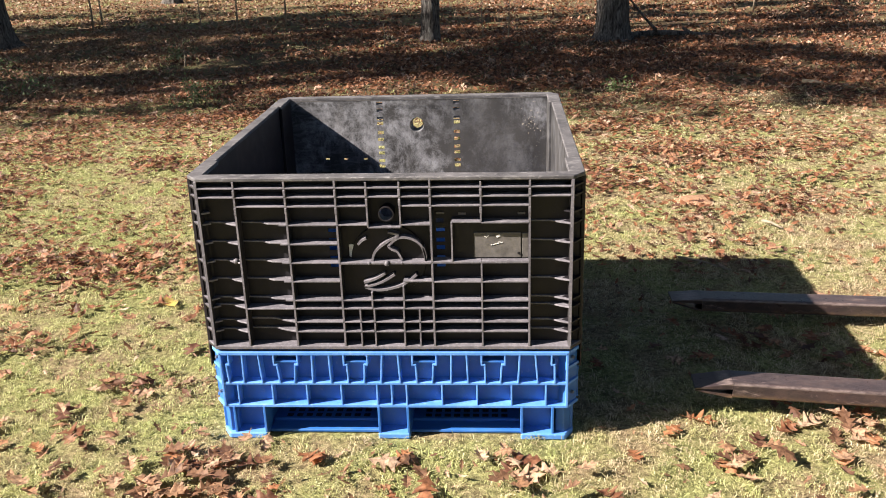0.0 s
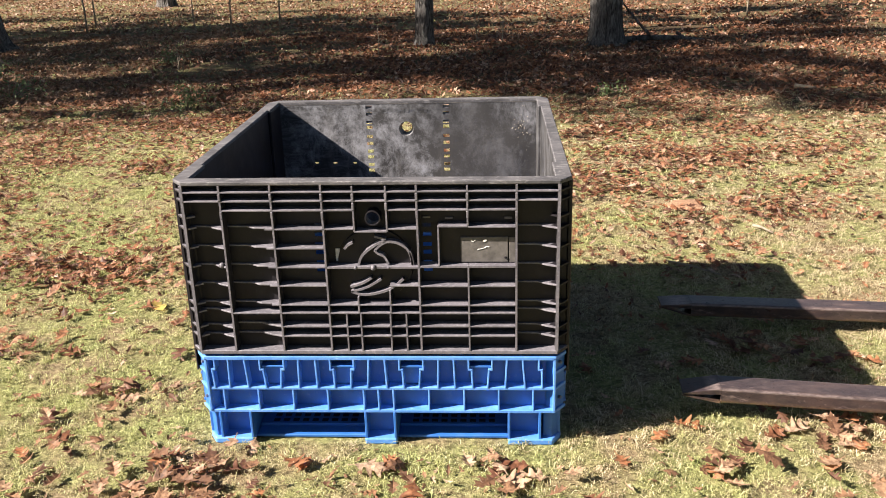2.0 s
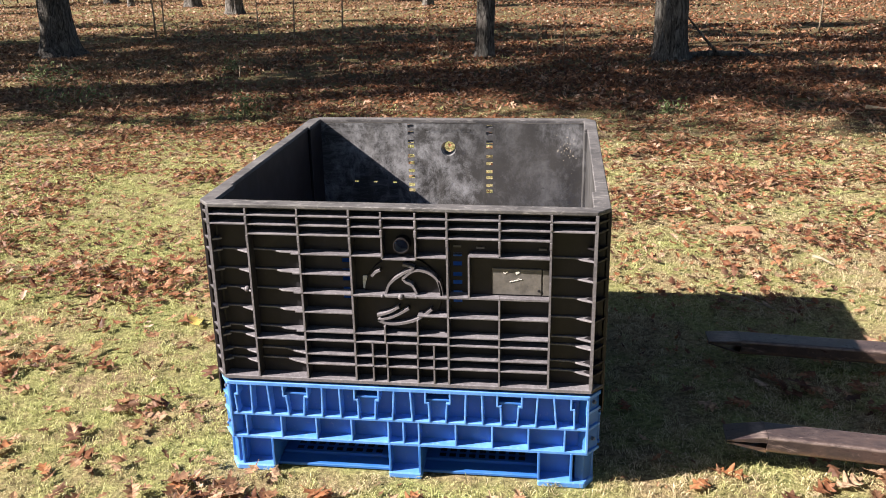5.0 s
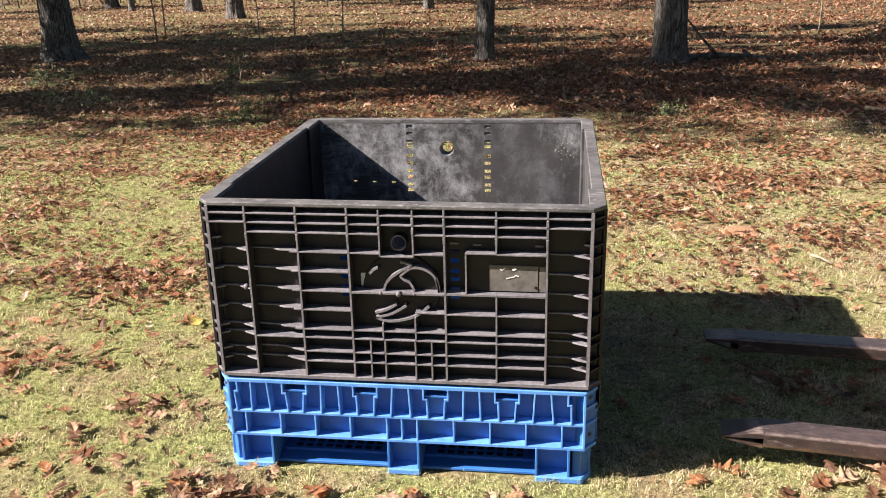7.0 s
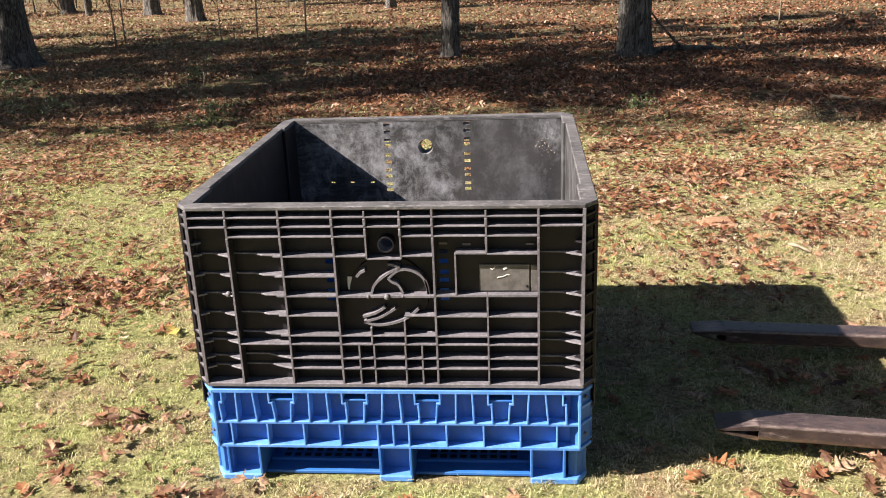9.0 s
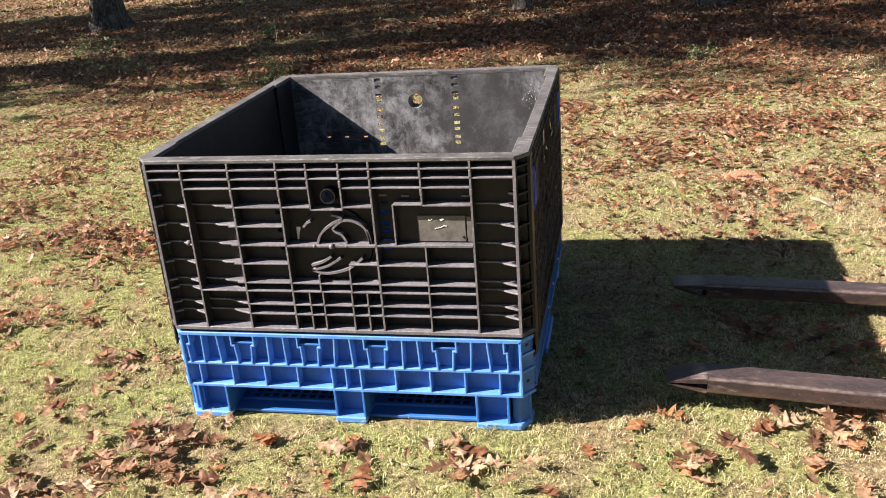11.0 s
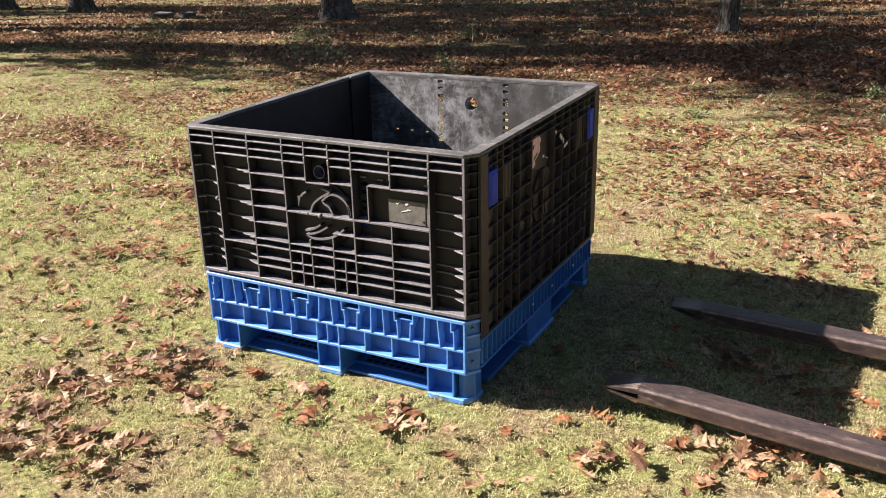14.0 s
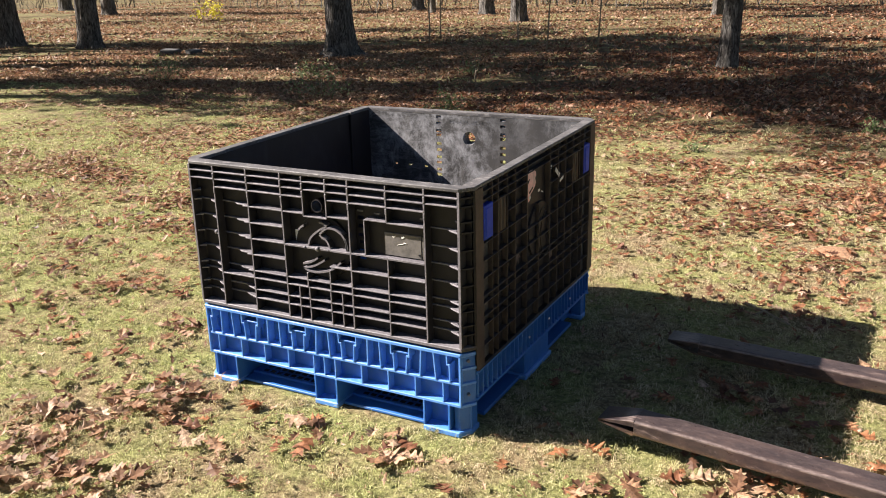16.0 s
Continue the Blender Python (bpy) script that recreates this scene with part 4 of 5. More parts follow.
def tree(x, y, radius, flare, seed, label, crown=True, height=13.0, lean=(0, 0), leaves=2200, wide=3.4, shift=(0, 0), size=0.13, low=0.42, spread=0.30, fine=(56, 44)):
    thing = tagged(new("tree"), label, "tree", "woodland trees")
    thing.matrix_world = pose(x, y, lie(x, y))
    v, f = trunk_mesh(radius, height, flare, seed, lean, *fine)
    ob = grown("trunk", v, f, BARK, True)
    ob.parent = thing
    r = random.Random(seed)
    ends = []
    for k in range(7):
        z = height * (low + (0.91 - low) / 7 * k)
        a = 2.4 * k + r.random()
        far = Vector((shift[0], shift[1], 0))
        reach = wide * (1.0 - 0.08 * k) * r.uniform(0.75, 1.1)
        pts, last = [], Vector((lean[0] * z, lean[1] * z, z))
        for i in range(6):
            u = i / 5
            pts.append(last + Vector((math.cos(a + 0.5 * u) * reach * u, math.sin(a + 0.5 * u) * reach * u, reach * 0.55 * u * u + r.uniform(-0.1, 0.1))) + far * u)
        limb = part("limb", tube(pts, [radius * 0.42 * (1 - 0.85 * i / 5) for i in range(6)], 8), BARK, thing)
        ends += pts[2:]
    if crown:
        per = leaves // len(ends)
        centres = np.concatenate([np.tile(np.array(p), (per, 1)) for p in ends])
        v, f = cards(centres, size, np.array([spread, spread, 0.85 * spread]))
        ob = grown("crown", v, f, CANOPY)
        ob.parent = thing
    return thing


tree(2.0, 10.85, 0.22, 0.42, 1, "stout grey-brown oak with flared roots on leaf litter")
tree(-0.72, 11.45, 0.135, 0.25, 2, "slender dark grey oak trunk standing in leaf litter", height=11, lean=(0.03, 0), wide=2.6, leaves=3000)
tree(-8.05, 11.95, 0.25, 0.85, 3, "thick furrowed oak trunk with flared roots")
tree(-15.0, 12.0, 0.235, 0.40, 4, "dark oak trunk in shade")
tree(-17.75, 11.9, 0.32, 0.45, 5, "thick dark oak trunk beside another")
tree(-9.1, 23.2, 0.24, 0.35, 6, "grey oak trunk further back in the woods")
tree(-16.9, 30.8, 0.24, 0.3, 7, "distant thin oak trunk in the woods", leaves=2500)
tree(-12.3, 27.8, 0.27, 0.3, 8, "distant brown oak trunk in the woods", leaves=2500)
tree(-14.9, 28.4, 0.11, 0.2, 9, "distant slim grey trunk in the woods", leaves=1500, wide=2.0)
tree(-3.9, 27.2, 0.17, 0.3, 10, "distant brown oak trunk in the woods", leaves=2500)
tree(-30.5, 26.5, 0.3, 0.3, 11, "distant oak trunk at the wood's edge", leaves=2500)
tree(-40.0, 32.0, 0.35, 0.3, 12, "distant thick grey trunk in the woods", leaves=2500)
# the trees at the clearing's edge, whose shade falls across the leaf litter
shade = tree(-10.8, 6.0, 0.22, 0.4, 21, "tall oak at the clearing's edge with thin brown foliage", leaves=1400, wide=2.9, size=0.145, height=15.0, spread=0.46, fine=(24, 18))
for k, (x, y) in enumerate(((-15.0, 4.9), (-16.9, 3.6), (-14.2, 7.6), (-19.5, 6.2))):
    copy_thing(shade, pose(x, y, lie(x, y), 0, 0, 70 * k + 40))
for k, (x, y) in enumerate(((-16.2, 2.9), (-20.5, 9.2), (-22.0, 14.6), (-28.5, 8.2), (-33.0, 18.5), (-40.0, 23.5), (-21.2, 10.6), (-18.4, 8.7), (-30.5, 7.4), (-17.2, 7.6), (-19.0, 10.2))):
    copy_thing(shade, pose(x, y, lie(x, y), 0, 0, 97 * k + 15))
tree(-14.5, 5.2, 0.22, 0.4, 22, "tall oak leaning its crown over the clearing", leaves=2100, wide=1.3, shift=(1.4, -4.2), height=16.0, size=0.16, low=0.66)


# ---- undergrowth ----
def sapling(x, y, height, seed, label, leafy=None, forks=4):
    r = random.Random(seed)
    thing = tagged(new("sapling"), label, "sapling", "woodland saplings")
    thing.matrix_world = pose(x, y, lie(x, y), 0, 0, r.uniform(0, 360))
    lean = r.uniform(-0.08, 0.08)
    pts = [(lean * height * u + r.uniform(-0.01, 0.01), r.uniform(-0.01, 0.01), height * u - 0.03) for u in np.linspace(0, 1, 7)]
    part("stem", tube(pts, [0.013 * (1.1 - 0.8 * u) * min(1.4, 0.5 + height * 0.5) for u in np.linspace(0, 1, 7)], 6), TWIG, thing)
    tips = []
    for k in range(forks):
        b = Vector(pts[2 + k % 4])
        a, l = r.uniform(0, 6.28), height * r.uniform(0.18, 0.38)
        e = b + Vector((math.cos(a) * l * 0.55, math.sin(a) * l * 0.55, l * 0.8))
        tips.append(e)
        part("twig", tube([b, (b + e) / 2 + Vector((0.01, 0.0, -0.02)), e], [0.006, 0.004, 0.002], 5), TWIG, thing)
    if leafy:
        centres = np.concatenate([np.tile(np.array(e), (26, 1)) for e in tips])
        v, f = cards(centres, 0.05, height * 0.09)
        ob = grown("leaves", v, f, leafy)
        ob.parent = thing
    return thing


def shrub(x, y, height, wide, seed, label, n=420, size=0.022):
    r = random.Random(seed)
    thing = tagged(new("shrub"), label, "shrub", "low shrubs")
    thing.matrix_world = pose(x, y, lie(x, y))
    tips = []
    for k in range(11):
        a = r.uniform(0, 6.28)
        d = wide * r.uniform(0.15, 1.0)
        h = height * r.uniform(0.45, 1.0) * (1 - 0.45 * d / wide)
        e = Vector((math.cos(a) * d, math.sin(a) * d, h))
        part("stem", tube([(0, 0, -0.02), e * 0.5 + Vector((0, 0, h * 0.12)), e], [0.005, 0.004, 0.002], 5), TWIG, thing)
        tips += [e, e * 0.75 + Vector((0, 0, h * 0.1)), e * 0.5]
    per = n // len(tips)
    centres = np.concatenate([np.tile(np.array(e), (per, 1)) for e in tips])
    v, f = cards(centres, size, 0.05 * wide / 0.3)
    v[:, 2] = np.abs(v[:, 2])
    ob = grown("leaves", v, f, GREEN)
    ob.parent = thing
    return thing


shrub(-2.68, 6.05, 0.36, 0.25, 1, "small green leafy shrub at the lawn's edge", 430, 0.018)
shrub(-6.3, 8.6, 0.32, 0.42, 2, "low pale-green shrub in leaf litter", 360)
shrub(-5.0, 7.0, 0.30, 0.45, 3, "dark green low shrub in the shade", 320)
shrub(-8.0, 7.3, 0.42, 0.5, 4, "dark green low shrub in the shade", 420)
shrub(0.2, 4.95, 0.09, 0.16, 7, "small green weed tuft among brown leaves", 150, 0.014)
shrub(1.5, 6.4, 0.14, 0.2, 5, "small green tuft among leaves", 160)
shrub(-4.2, 9.9, 0.22, 0.3, 6, "low green undergrowth among leaves", 200)
sapling(-3.7, 14.4, 2.6, 1, "thin bare sapling in the woods", None, 3)
sapling(-4.3, 13.2, 1.9, 2, "thin bare sapling in the woods", None, 3)
sapling(-7.7, 14.9, 2.6, 3, "pale dry sapling in a grass tuft", None, 6)
sapling(-5.2, 14.0, 1.3, 4, "thin bare sapling in the woods", None, 3)
sapling(0.1, 11.6, 0.7, 5, "dry branching stalk among fallen leaves", None, 3)
sapling(0.5, 11.5, 0.75, 6, "dry branching stalk among fallen leaves", None, 4)
sapling(-1.3, 10.3, 0.45, 7, "dry pale stalk among fallen leaves", None, 3)
sapling(-3.9, 9.3, 0.40, 8, "dry forked stalk among fallen leaves", None, 3)
sapling(-17.9, 18.9, 1.0, 9, "young sapling with bright yellow leaves", YELLOW, 6)
sapling(-17.1, 18.7, 0.75, 12, "small yellow-leaved sapling beside another", YELLOW, 6)
sapling(-8.0, 16.0, 1.8, 10, "pale bare sapling in the woods", None, 6)
sapling(5.2, 15.0, 1.6, 11, "thin bare sapling in the woods", None, 3)
for k in range(9):
    sapling(-24 + 4.1 * k + random.uniform(-0.8, 0.8), 24 + random.uniform(-2, 8), random.uniform(1.2, 2.6), 30 + k, "bare sapling far back in the woods", None, 4)


def thicket():
    """Bare brush along the far edge of the woods."""
    n = 1900
    at = rng.integers(0, 150, n)
    x, y = rng.uniform(-80, 28, 150)[at] + rng.normal(0, 0.9, n), rng.uniform(33, 52, 150)[at] + rng.normal(0, 0.9, n)
    h, w = rng.gamma(3, 0.5, n), rng.uniform(0.012, 0.04, n)
    a, lean = rng.uniform(0, np.pi, n), rng.normal(0, 0.25, (n, 2))
    base = np.stack([x, y, np.zeros(n) - 0.05], -1)
    top = base + np.stack([lean[:, 0] * h, lean[:, 1] * h, h], -1)
    d = np.stack([np.cos(a) * w, np.sin(a) * w, 0 * a], -1)
    v = np.stack([base - d, base + d, top + d * 0.3, top - d * 0.3], 1).reshape(-1, 3)
    return tagged(grown("brush_thicket", v, np.arange(4 * n).reshape(n, 4), BARK), "bare brown brush at the far edge of the woods", "brush", kind="stuff")


thicket()


def stick(points, radius, label, forks=(), material=None):
    thing = tagged(new("fallen_branch"), label, "branch", "fallen branches")
    o = Vector(points[0])
    thing.location = o
    pts = [Vector(p) - o for p in points]
    part("main_stem", tube(pts, [radius * (1 - 0.5 * k / max(1, len(pts) - 1)) for k in range(len(pts))], 8), material or TWIG, thing)
    for a, b in forks:
        part("side_twig", tube([Vector(a) - o, Vector(b) - o], [radius * 0.5, radius * 0.25], 6), material or TWIG, thing)
    return thing


stick([(1.715, 2.10, 0.025), (1.745, 2.05, 0.03), (1.785, 1.985, 0.02)], 0.010, "short pale broken stick on the grass")
stick([(1.17, 1.54, 0.03), (1.26, 1.47, 0.035), (1.37, 1.38, 0.025)], 0.007, "thin grey stick lying in the shade", [((1.26, 1.47, 0.035), (1.22, 1.42, 0.03))])
stick([(2.25, 11.0, 0.06), (2.7, 11.05, 0.09), (3.1, 11.0, 0.08), (3.5, 11.05, 0.03)], 0.05, "fallen grey branch beside the oak's roots", [((3.1, 11.15, 0.14), (3.3, 11.0, 0.02))], BARK)
stick([(2.72, 11.0, 0.08), (2.50, 11.0, 0.32), (2.26, 10.98, 0.60)], 0.024, "thin dark branch leaning on the oak", (), BARK)
stick([(-12.5, 8.25, 0.03), (-11.9, 8.1, 0.05), (-11.1, 7.85, 0.03)], 0.03, "pale fallen branch on the grass")
stick([(3.4, 6.65, 0.03), (3.55, 6.5, 0.03)], 0.025, "short pale chunk of wood")


def slab(x, y, a, sx, sy, sz, label):
    thing = part("stone", box(-sx / 2, sx / 2, -sy / 2, sy / 2, -0.02, sz, 0.02), STONE)
    thing.matrix_world = pose(x, y, lie(x, y), 3, 2, a)
    return tagged(thing, label, "stone", "stones in the woods")


slab(-11.75, 11.2, 12, 0.36, 0.26, 0.09, "grey flat stone half hidden in grass")
slab(-11.3, 11.4, -20, 0.30, 0.26, 0.08, "dark-sided grey stone beside another")


def mound():
    bm = bmesh.new()
    bmesh.ops.create_icosphere(bm, subdivisions=4, radius=0.115)
    for v in bm.verts:
        v.co.z = max(v.co.z, -0.02) * 0.22
        k = 1 + 0.22 * noise.noise(v.co * 14) + 0.12 * noise.noise(v.co * 40)
        v.co = Vector((v.co.x * k, v.co.y * k * 0.8, v.co.z * k))
    ob = part("soil_mound", bm, SOIL)
    ob.location = (1.47, 2.55, 0.0)
    return tagged(ob, "low crumbly mound of brown soil in the grass", "soil mound")


mound()


# ---- fallen leaves ----
def leaf_outline():
    """The half-outline of a lobed oak leaf, length 1: (along, out)."""
    return ((0.0, 0.008), (0.18, 0.012), (0.25, 0.08), (0.33, 0.20), (0.40, 0.25), (0.41, 0.11), (0.46, 0.11), (0.55, 0.26), (0.63, 0.32), (0.61, 0.13), (0.67, 0.12), (0.76, 0.20), (0.84, 0.23), (0.81, 0.09), (0.88, 0.07), (1.0, 0.0))


def leaf_arrays(curl, fold, twist, half=leaf_outline()):
    """One curled leaf as vertices and quads: midrib and both edges."""
    verts, faces, along = [], [], 0.0
    for u, w in half:
        along = max(along, u)
        lift = curl * ((along - 0.45) ** 2) * 1.6
        for s in (-1, 0, 1):
            y = s * w
            z = lift + fold * (abs(y) ** 1.5) * 1.5 + 0.6 * twist * y * (u - 0.4) + 0.22 * math.sin(9 * u + 2 * s) * abs(y)
            verts.append(((u if s else along) - 0.5, y * (1 - 0.2 * abs(fold)), z))
    for k in range(len(half) - 1):
        for j in (0, 1):
            faces.append((3 * k + j, 3 * (k + 1) + j, 3 * (k + 1) + j + 1, 3 * k + j + 1))
    return np.array(verts), np.array(faces)


SIMPLE = ((0.0, 0.010), (0.24, 0.03), (0.38, 0.24), (0.43, 0.11), (0.60, 0.31), (0.64, 0.12), (0.81, 0.23), (0.85, 0.08), (1.0, 0.0))


TINY = ((0.0, 0.012), (0.30, 0.17), (0.43, 0.07), (0.60, 0.24), (0.70, 0.08), (1.0, 0.0))


def strewn(name, xs, ys, size, material, label, category, lift=0.010, tilt=0.22, shape=SIMPLE):
    """Many leaves as one mesh."""
    n = len(xs)
    kinds = [leaf_arrays(c, f, t, shape) for c, f, t in ((0.2, 0.4, 0.5), (0.35, -0.5, -0.7), (0.1, 0.7, 0.3), (0.5, 0.3, 0.2), (-0.4, -0.5, 0.7), (0.3, 0.9, -0.6))]
    which = rng.integers(0, len(kinds), n)
    all_v, all_f, at = [], [], 0
    for k, (v0, f0) in enumerate(kinds):
        idx = np.nonzero(which == k)[0]
        m = len(idx)
        if not m:
            continue
        a = rng.uniform(0, 2 * np.pi, m)
        tx, ty = rng.normal(0, tilt, m), rng.normal(0, tilt, m)
        s = size * rng.uniform(0.6, 1.35, m)
        v = v0[None] * s[:, None, None] * np.array([1.0, 1.0, 0.72])
        z = v[..., 2] + tx[:, None] * v[..., 0] + ty[:, None] * v[..., 1]
        z = z - z.min(1, keepdims=True) * 0.75
        x = v[..., 0] * np.cos(a)[:, None] - v[..., 1] * np.sin(a)[:, None]
        y = v[..., 0] * np.sin(a)[:, None] + v[..., 1] * np.cos(a)[:, None]
        g = np.array([lie(p, q) for p, q in zip(xs[idx], ys[idx])])
        w = np.stack([x + xs[idx][:, None], y + ys[idx][:, None], z + (g + lift * rng.uniform(0.2, 1.6, m))[:, None]], -1)
        all_v.append(w.reshape(-1, 3))
        all_f.append((f0[None] + (np.arange(m) * len(v0))[:, None, None] + at).reshape(-1, 4))
        at += m * len(v0)
    return tagged(grown(name, np.concatenate(all_v), np.concatenate(all_f), material), label, category, kind="stuff")


def clear_of_bin(x, y, margin=0.03):
    return (np.abs(x) > HALF + margin) | (y < -margin) | (y > DEEP + margin)


def scattered(n, x0, x1, y0, y1, keep):
    x, y = rng.uniform(x0, x1, n), rng.uniform(y0, y1, n)
    m = np.array([rng.random() < keep(a, b) for a, b in zip(x, y)]) & clear_of_bin(x, y)
    return x[m], y[m]


def blotch(x, y, f, seed):
    return noise.noise((x * f, y * f, seed)) * 0.65 + noise.noise((x * f * 2.7, y * f * 2.7, seed)) * 0.35


# clumps of leaves: x, y, how many
NEAR_CLUMPS = ((-2.43, 0.97, 24), (-2.19, 0.59, 16), (-1.66, 0.60, 26), (-1.76, 0.32, 10), (-0.97, 0.29, 10), (-0.91, -0.19, 9), (-0.55, -0.17, 24), (-0.78, -0.59, 30), (-0.56, -0.37, 26),
               (-0.67, -0.73, 24), (-0.24, -0.39, 5), (0.04, -0.20, 6), (0.42, -0.23, 12), (0.04, -0.55, 6), (-0.35, -0.75, 18), (-1.53, 0.17, 5), (-1.04, 0.17, 5), (-1.59, 0.55, 20),
               (-1.02, 0.84, 6), (-0.12, -0.02, 3), (-0.88, 0.42, 4), (-0.93, -0.08, 8), (-0.57, -0.11, 6), (1.45, 0.08, 26), (1.00, -0.14, 12), (1.28, 0.68, 16), (1.55, 0.55, 8), (0.75, -0.35, 6), (1.2, -0.3, 12))
LEFT_CLUMPS = ((-1.66, 1.55, 150), (-1.45, 1.40, 40), (-2.23, 1.53, 20), (-3.66, 2.38, 90), (-4.66, 2.28, 60), (-3.60, 1.63, 50), (-4.47, 2.66, 50), (-2.59, 1.41, 26), (-2.26, 1.50, 12), (-2.66, 2.02, 30),
               (-5.01, 3.96, 60), (-4.69, 4.17, 50), (-4.13, 2.33, 50), (-3.19, 3.21, 60), (-2.1, 3.6, 80), (-1.0, 4.3, 120), (-1.7, 4.9, 150), (-2.9, 2.7, 40),
               (-2.6, 5.2, 140), (-3.2, 4.7, 110), (-2.0, 5.6, 150), (-3.6, 5.3, 90), (-2.3, 4.5, 90), (-3.9, 4.4, 60), (-1.5, 3.0, 50), (-3.3, 3.9, 60))
RIGHT_CLUMPS = ((-0.06, 4.46, 50), (0.46, 4.38, 70), (0.22, 3.75, 50), (1.13, 4.50, 60), (1.62, 3.75, 130), (0.86, 3.33, 60), (1.26, 2.85, 60), (0.83, 2.75, 40), (1.50, 4.79, 70), (1.53, 3.31, 60),
                (1.96, 3.76, 80), (1.22, 4.62, 40), (1.10, 2.96, 30), (2.36, 4.65, 70), (1.35, 3.85, 60), (2.57, 3.90, 80), (1.90, 2.50, 60), (1.35, 2.35, 40), (2.30, 3.00, 60), (1.5, 1.75, 24))


def clumped(groups):
    xs, ys = [], []
    for cx, cy, n in groups:
        n = int(n * 1.5)
        a, s = rng.uniform(-0.5, 0.5), 0.045 * n ** 0.33
        u, v = rng.normal(0, s, n), rng.normal(0, s * 0.6, n)
        xs.append(cx + u * math.cos(a) - v * math.sin(a))
        ys.append(cy + u * math.sin(a) + v * math.cos(a))
    x, y = np.concatenate(xs), np.concatenate(ys)
    m = clear_of_bin(x, y)
    return x[m], y[m]


def litter():
    x, y = clumped([(a, b, int((1.15 if a < -0.3 and b < -0.33 else 0.62) * n)) for a, b, n in NEAR_CLUMPS])
    strewn("leaf_litter", x, y, 0.082, LEAF_MANY, "clumps of curled brown oak leaves on the lawn", "leaves", 0.026, 0.13)
    x, y = clumped([(a, b, int(1.25 * n)) for a, b, n in LEFT_CLUMPS + RIGHT_CLUMPS])
    strewn("leaf_litter", x, y, 0.064, LEAF_MANY, "matted clumps of brown oak leaves on the lawn", "leaves", 0.024, 0.24)
    x, y = scattered(23000, -5, 4.5, 1.4, 6.5, lambda a, b: min(0.9, max(0.05, 0.24 + 2.3 * blotch(a, b, 1.2, 4) + 0.06 * (b - 3.9) + 0.20 * max(0, min(a, 1.8)))))
    strewn("leaf_litter", x, y, 0.060, LEAF_MANY, "scattered curled brown oak leaves on the lawn", "leaves")
    x, y = scattered(15000, -3.2, 3.2, -1.1, 3.2, lambda a, b: min(0.8, max(0.06, 0.22 + 0.9 * blotch(a, b, 1.2, 6))))
    strewn("leaf_crumbs", x, y, 0.034, LEAF_MANY, "small crumbs of broken brown leaves in the lawn", "leaves", 0.012, 0.3, TINY)
    x, y = scattered(9000, -7, -0.6, -0.6, 5.5, lambda a, b: min(0.9, max(0.05, 0.30 + 1.9 * blotch(a, b, 1.5, 12))))
    strewn("leaf_litter", x, y, 0.058, LEAF_MANY, "small scattered brown oak leaves on the lawn", "leaves", shape=TINY)
    k = 260
    cx, cy = rng.uniform(-12, -2.6, k), rng.uniform(-0.6, 7.0, k)
    x, y = clumped([(a, b, int(n)) for a, b, n in zip(cx, cy, rng.gamma(1.3, 11, k) + 3)])
    strewn("leaf_litter", x, y, 0.075, LEAF_MANY, "drifts of brown oak leaves on the lawn", "leaves", 0.016, 0.25, shape=TINY)
    x, y = scattered(26000, -9, 6, 5.3, 9.0, lambda a, b: min(0.98, max(0.08, 0.52 + 1.5 * blotch(a, b, 0.8, 8) + 0.10 * min(0, b - 7))))
    strewn("woodland_leaf_litter", x, y, 0.070, LEAF_MANY, "deep brown oak leaf litter under the trees", "leaves", 0.02, 0.3, TINY)
    for n, box_, size in ((80000, (-14, 8, 6.5, 14.0), 0.042), (75000, (-32, 12, 13.0, 32.0), 0.058), (30000, (-45, 14, 28.0, 46.0), 0.07), (16000, (-40, -11, 6.0, 20.0), 0.05)):
        x, y = scattered(n, *box_, lambda a, b: min(0.98, max(0.06, 0.55 + 1.2 * blotch(a, b, 0.5, 9))))
        g = np.array([lie(a, b) for a, b in zip(x, y)]) + 0.02
        v, f = cards(np.stack([x, y, g], -1), size, np.array([0, 0, 0.008]))
        v[:, 2] = np.repeat(g, 4) + (v[:, 2] - np.repeat(g, 4)) * 0.75
        tagged(grown("woodland_leaf_litter", v, f, LEAF_MANY), "fine brown leaf litter further back under the trees", "leaves", kind="stuff")


litter()

LEAF_MESHES = []
for c, f, t in ((0.2, 0.5, 0.6), (0.4, -0.5, -0.8), (0.25, 0.7, 0.3), (0.5, 0.3, 0.5), (-0.3, -0.5, 0.9), (0.35, 0.8, -0.6)):
    v, fc = leaf_arrays(0.55 * c, 0.6 * f, 0.7 * t)
    ob = grown("fallen_leaf", v, fc, LEAF_ONE, True)
    LEAF_MESHES.append(ob.data)
    bpy.data.objects.remove(ob)


def single_leaf(x, y, a, size, k, tilt=(0, 0), z=0.012):
    me = LEAF_MESHES[k % len(LEAF_MESHES)]
    ob = new("fallen_leaf", me)
    m = pose(x, y, 0, tilt[0], tilt[1], a)
    low = min((m @ (v.co * size)).z for v in me.vertices)
    ob.matrix_world = Matrix.Translation((0, 0, z - low)) @ m @ Matrix.Diagonal((size, size, size, 1))
    return tagged(ob, "curled brown lobed oak leaf lying on the grass", "leaf", "fallen oak leaves")


r = random.Random(11)
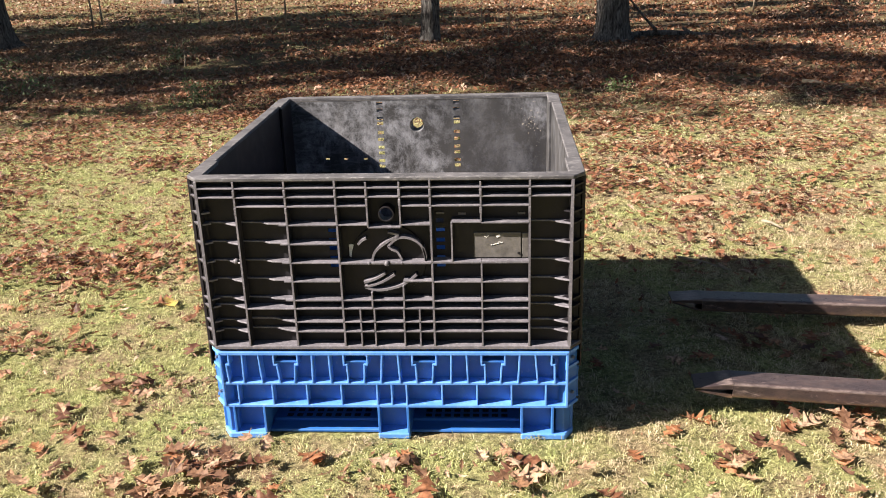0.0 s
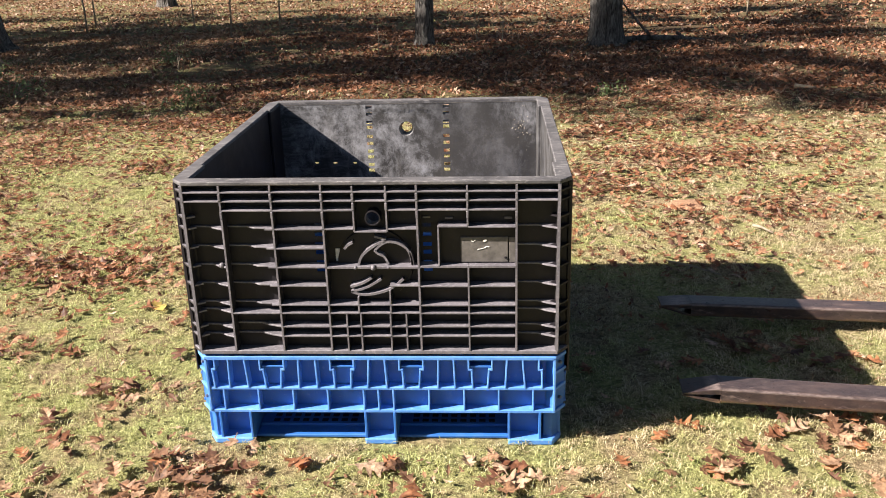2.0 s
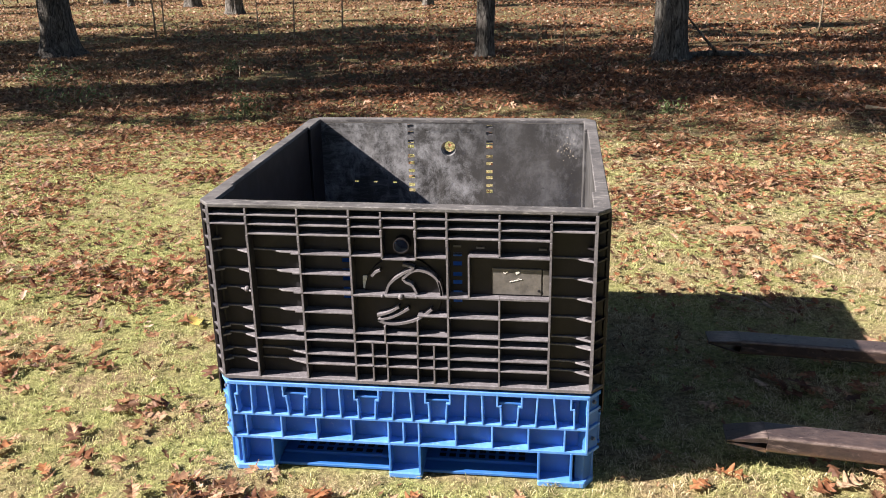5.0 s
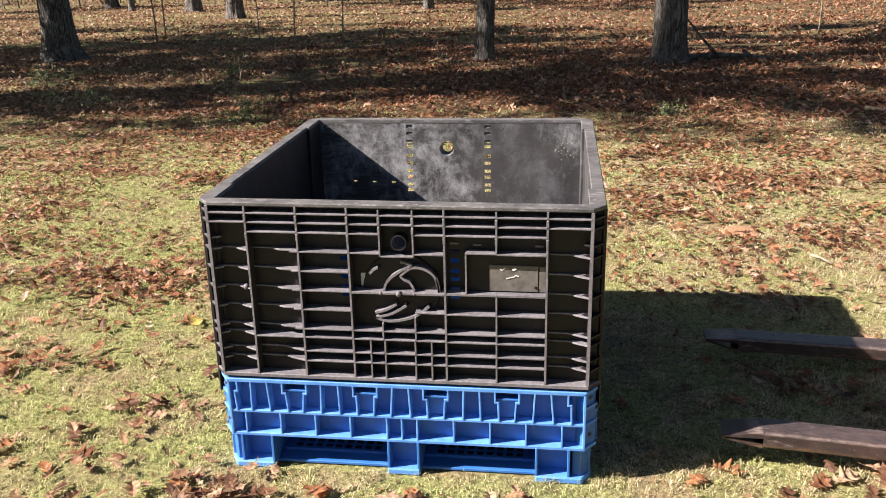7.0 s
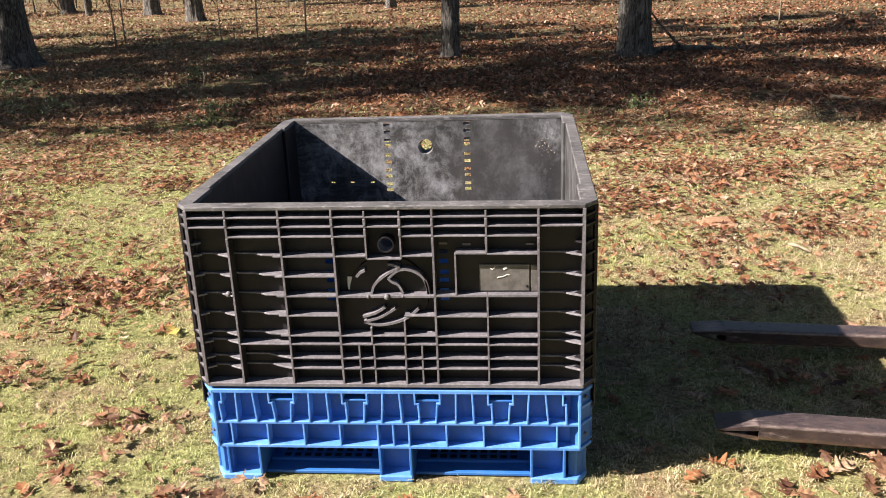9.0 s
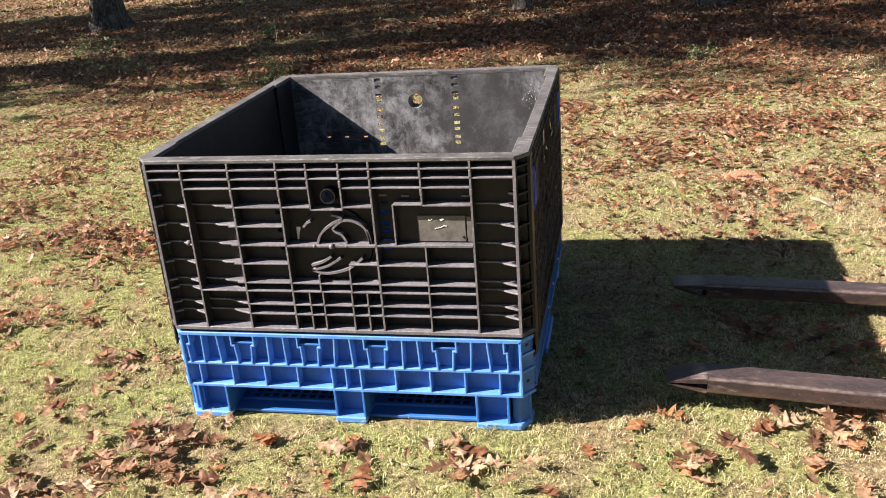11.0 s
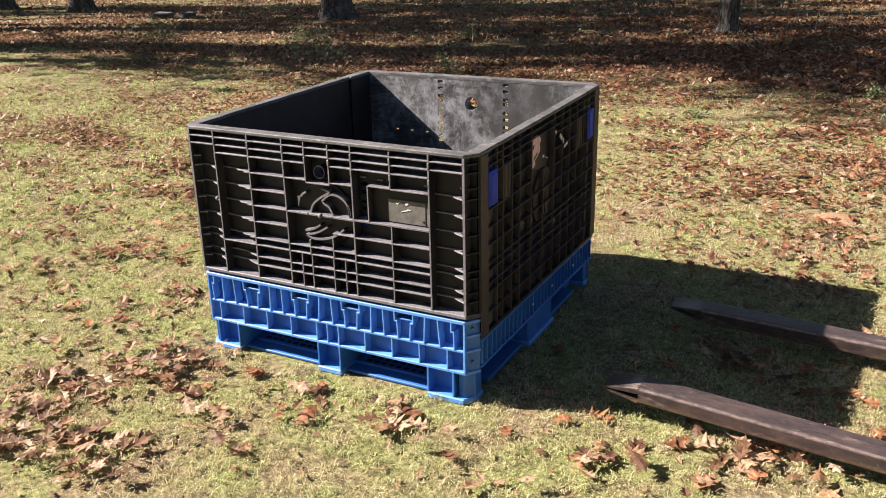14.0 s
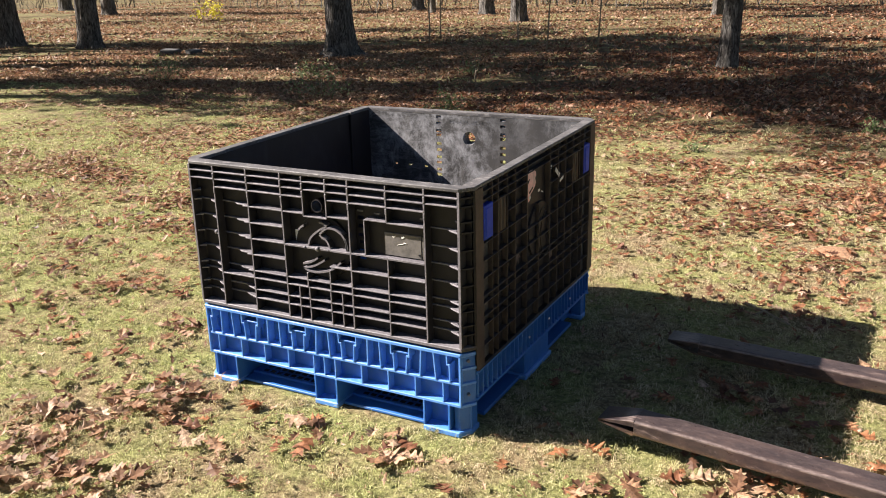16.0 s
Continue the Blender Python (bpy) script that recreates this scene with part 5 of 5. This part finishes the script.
KNOWN = ((-0.96, 0.27), (-0.90, 0.25), (-0.93, 0.33), (-1.15, 1.06), (-0.02, -0.17), (0.03, -0.13), (0.35, -0.18), (0.41, -0.14), (0.46, -0.19), (0.39, -0.22),
         (0.98, -0.17), (1.05, -0.1), (1.45, 0.14), (1.40, 0.03), (1.28, 0.08), (1.20, 0.04), (0.85, 0.02), (0.72, -0.10), (1.32, -0.12), (1.62, -0.05), (0.95, 0.10), (1.10, -0.03),
         (-0.60, -0.20), (-0.52, -0.17), (-0.42, -0.16), (-0.66, -0.13), (-0.33, -0.34), (-0.25, -0.13), (0.12, -0.30), (0.62, -0.30), (-1.05, 0.0), (-1.12, 0.1), (-1.32, 0.0),
         (1.26, 0.62), (1.34, 0.66), (1.21, 0.74), (1.05, 0.55), (1.42, 0.9), (0.9, 0.62), (1.5, 0.7), (1.15, 0.98), (-1.3, 0.62), (-0.85, 0.6), (-0.75, 0.9), (1.7, 0.55))
for k, (x, y) in enumerate(KNOWN):
    single_leaf(x, y, r.uniform(0, 360), r.uniform(0.085, 0.13), k, (r.uniform(-9, 9), r.uniform(-9, 9)))
sun_leaf = LEAF_MESHES[0].copy()
sun_leaf.materials[0] = GOLD
ob = new("fallen_leaf", sun_leaf)
ob.matrix_world = pose(-1.09, 1.03, 0.024, 8, -6, 130) @ Matrix.Diagonal((0.12, 0.12, 0.12, 1))
tagged(ob, "bright yellow oak leaf lying on the grass", "leaf", "fallen oak leaves")
placed = 0
while placed < 120:
    x, y = r.uniform(-2.6, 2.4), r.uniform(-0.95, 1.6)
    if not (abs(x) < HALF + 0.06 and -0.05 < y < DEEP + 0.06) and blotch(x, y, 1.3, 2) > -0.02 - 0.1 * (abs(x) > 1.0):
        single_leaf(x, y, r.uniform(0, 360), r.uniform(0.05, 0.10), placed, (r.uniform(-8, 8), r.uniform(-8, 8)))
        placed += 1


# ---- grass ----
def grass(name, n, x0, x1, y0, y1, height, width, label, thin=0.0):
    k = n // 22
    cx, cy, ch = rng.uniform(x0, x1, k), rng.uniform(y0, y1, k), rng.gamma(6, 1 / 6, k)
    of = rng.integers(0, k, n)
    loose = rng.random(n) < 0.3
    spread = height * 1.3
    x = np.where(loose, rng.uniform(x0, x1, n), cx[of] + rng.normal(0, spread, n))
    y = np.where(loose, rng.uniform(y0, y1, n), cy[of] + rng.normal(0, spread, n))
    tall = np.where(loose, 0.6, ch[of])
    m = ((np.abs(x) > HALF - 0.02) | (y < 0.0) | (y > DEEP - 0.02))
    x, y, tall = x[m], y[m], tall[m]
    if thin:
        keep = np.array([blotch(a, b, 0.5, 8) for a, b in zip(x, y)]) < rng.normal(-thin, 0.18, len(x))
        x, y, tall = x[keep], y[keep], tall[keep]
    n = len(x)
    g = np.array([lie(a, b) for a, b in zip(x, y)]) if y1 > 3.2 else np.zeros(n)
    tuft = np.array([0.65 * noise.noise((p * 13, q * 13, 1.0)) + 0.5 * noise.noise((p * 34, q * 34, 6.0)) for p, q in zip(x, y)])
    tall = tall * np.clip(0.85 + 1.5 * tuft, 0.22, 2.0)
    a = rng.uniform(0, 2 * np.pi, n)
    h = np.minimum(height * rng.gamma(6, 1 / 6, n) * tall, height * 1.9)
    w = width * rng.uniform(0.6, 1.3, n)
    lean = rng.uniform(0.5, 1.9, n) * h
    b = a + rng.normal(1.57, 0.5, n)
    bx, by = np.cos(b) * w / 2, np.sin(b) * w / 2
    ox, oy = np.cos(a) * lean, np.sin(a) * lean
    base = np.stack([x, y, g - 0.004], -1)
    mid = base + np.stack([ox * 0.45, oy * 0.45, h], -1)
    side = np.stack([bx, by, 0 * x], -1)
    tip = base + np.stack([ox * 1.1, oy * 1.1, h * rng.uniform(0.35, 1.3, n)], -1)
    v = np.stack([base, mid + side, tip, mid - side], 1).reshape(-1, 3)
    return tagged(grown(name, v, np.arange(4 * n).reshape(n, 4), BLADE), label, "grass", kind="stuff")


grass("lawn_grass", 390000, -2.6, 2.6, -0.9, 2.6, 0.0125, 0.0024, "short straw and green lawn grass")
grass("lawn_grass", 105000, -2.8, 3.6, 2.6, 4.2, 0.0115, 0.0040, "short straw and green lawn grass")
grass("lawn_grass", 95000, -6.5, 5.0, 3.8, 6.6, 0.013, 0.0060, "short straw and green lawn grass")
grass("lawn_grass", 32000, -6.5, -2.6, 2.6, 3.8, 0.014, 0.0055, "short straw and green lawn grass")
grass("lawn_grass", 40000, -14.0, -6.5, 2.0, 8.0, 0.016, 0.009, "short straw and green lawn grass")
grass("lawn_grass", 75000, -6.5, -2.6, -0.8, 2.6, 0.015, 0.0050, "short straw and green lawn grass")
grass("woodland_grass", 55000, -24, 9, 6.5, 26.0, 0.028, 0.011, "thin grass between the fallen leaves", -0.06)
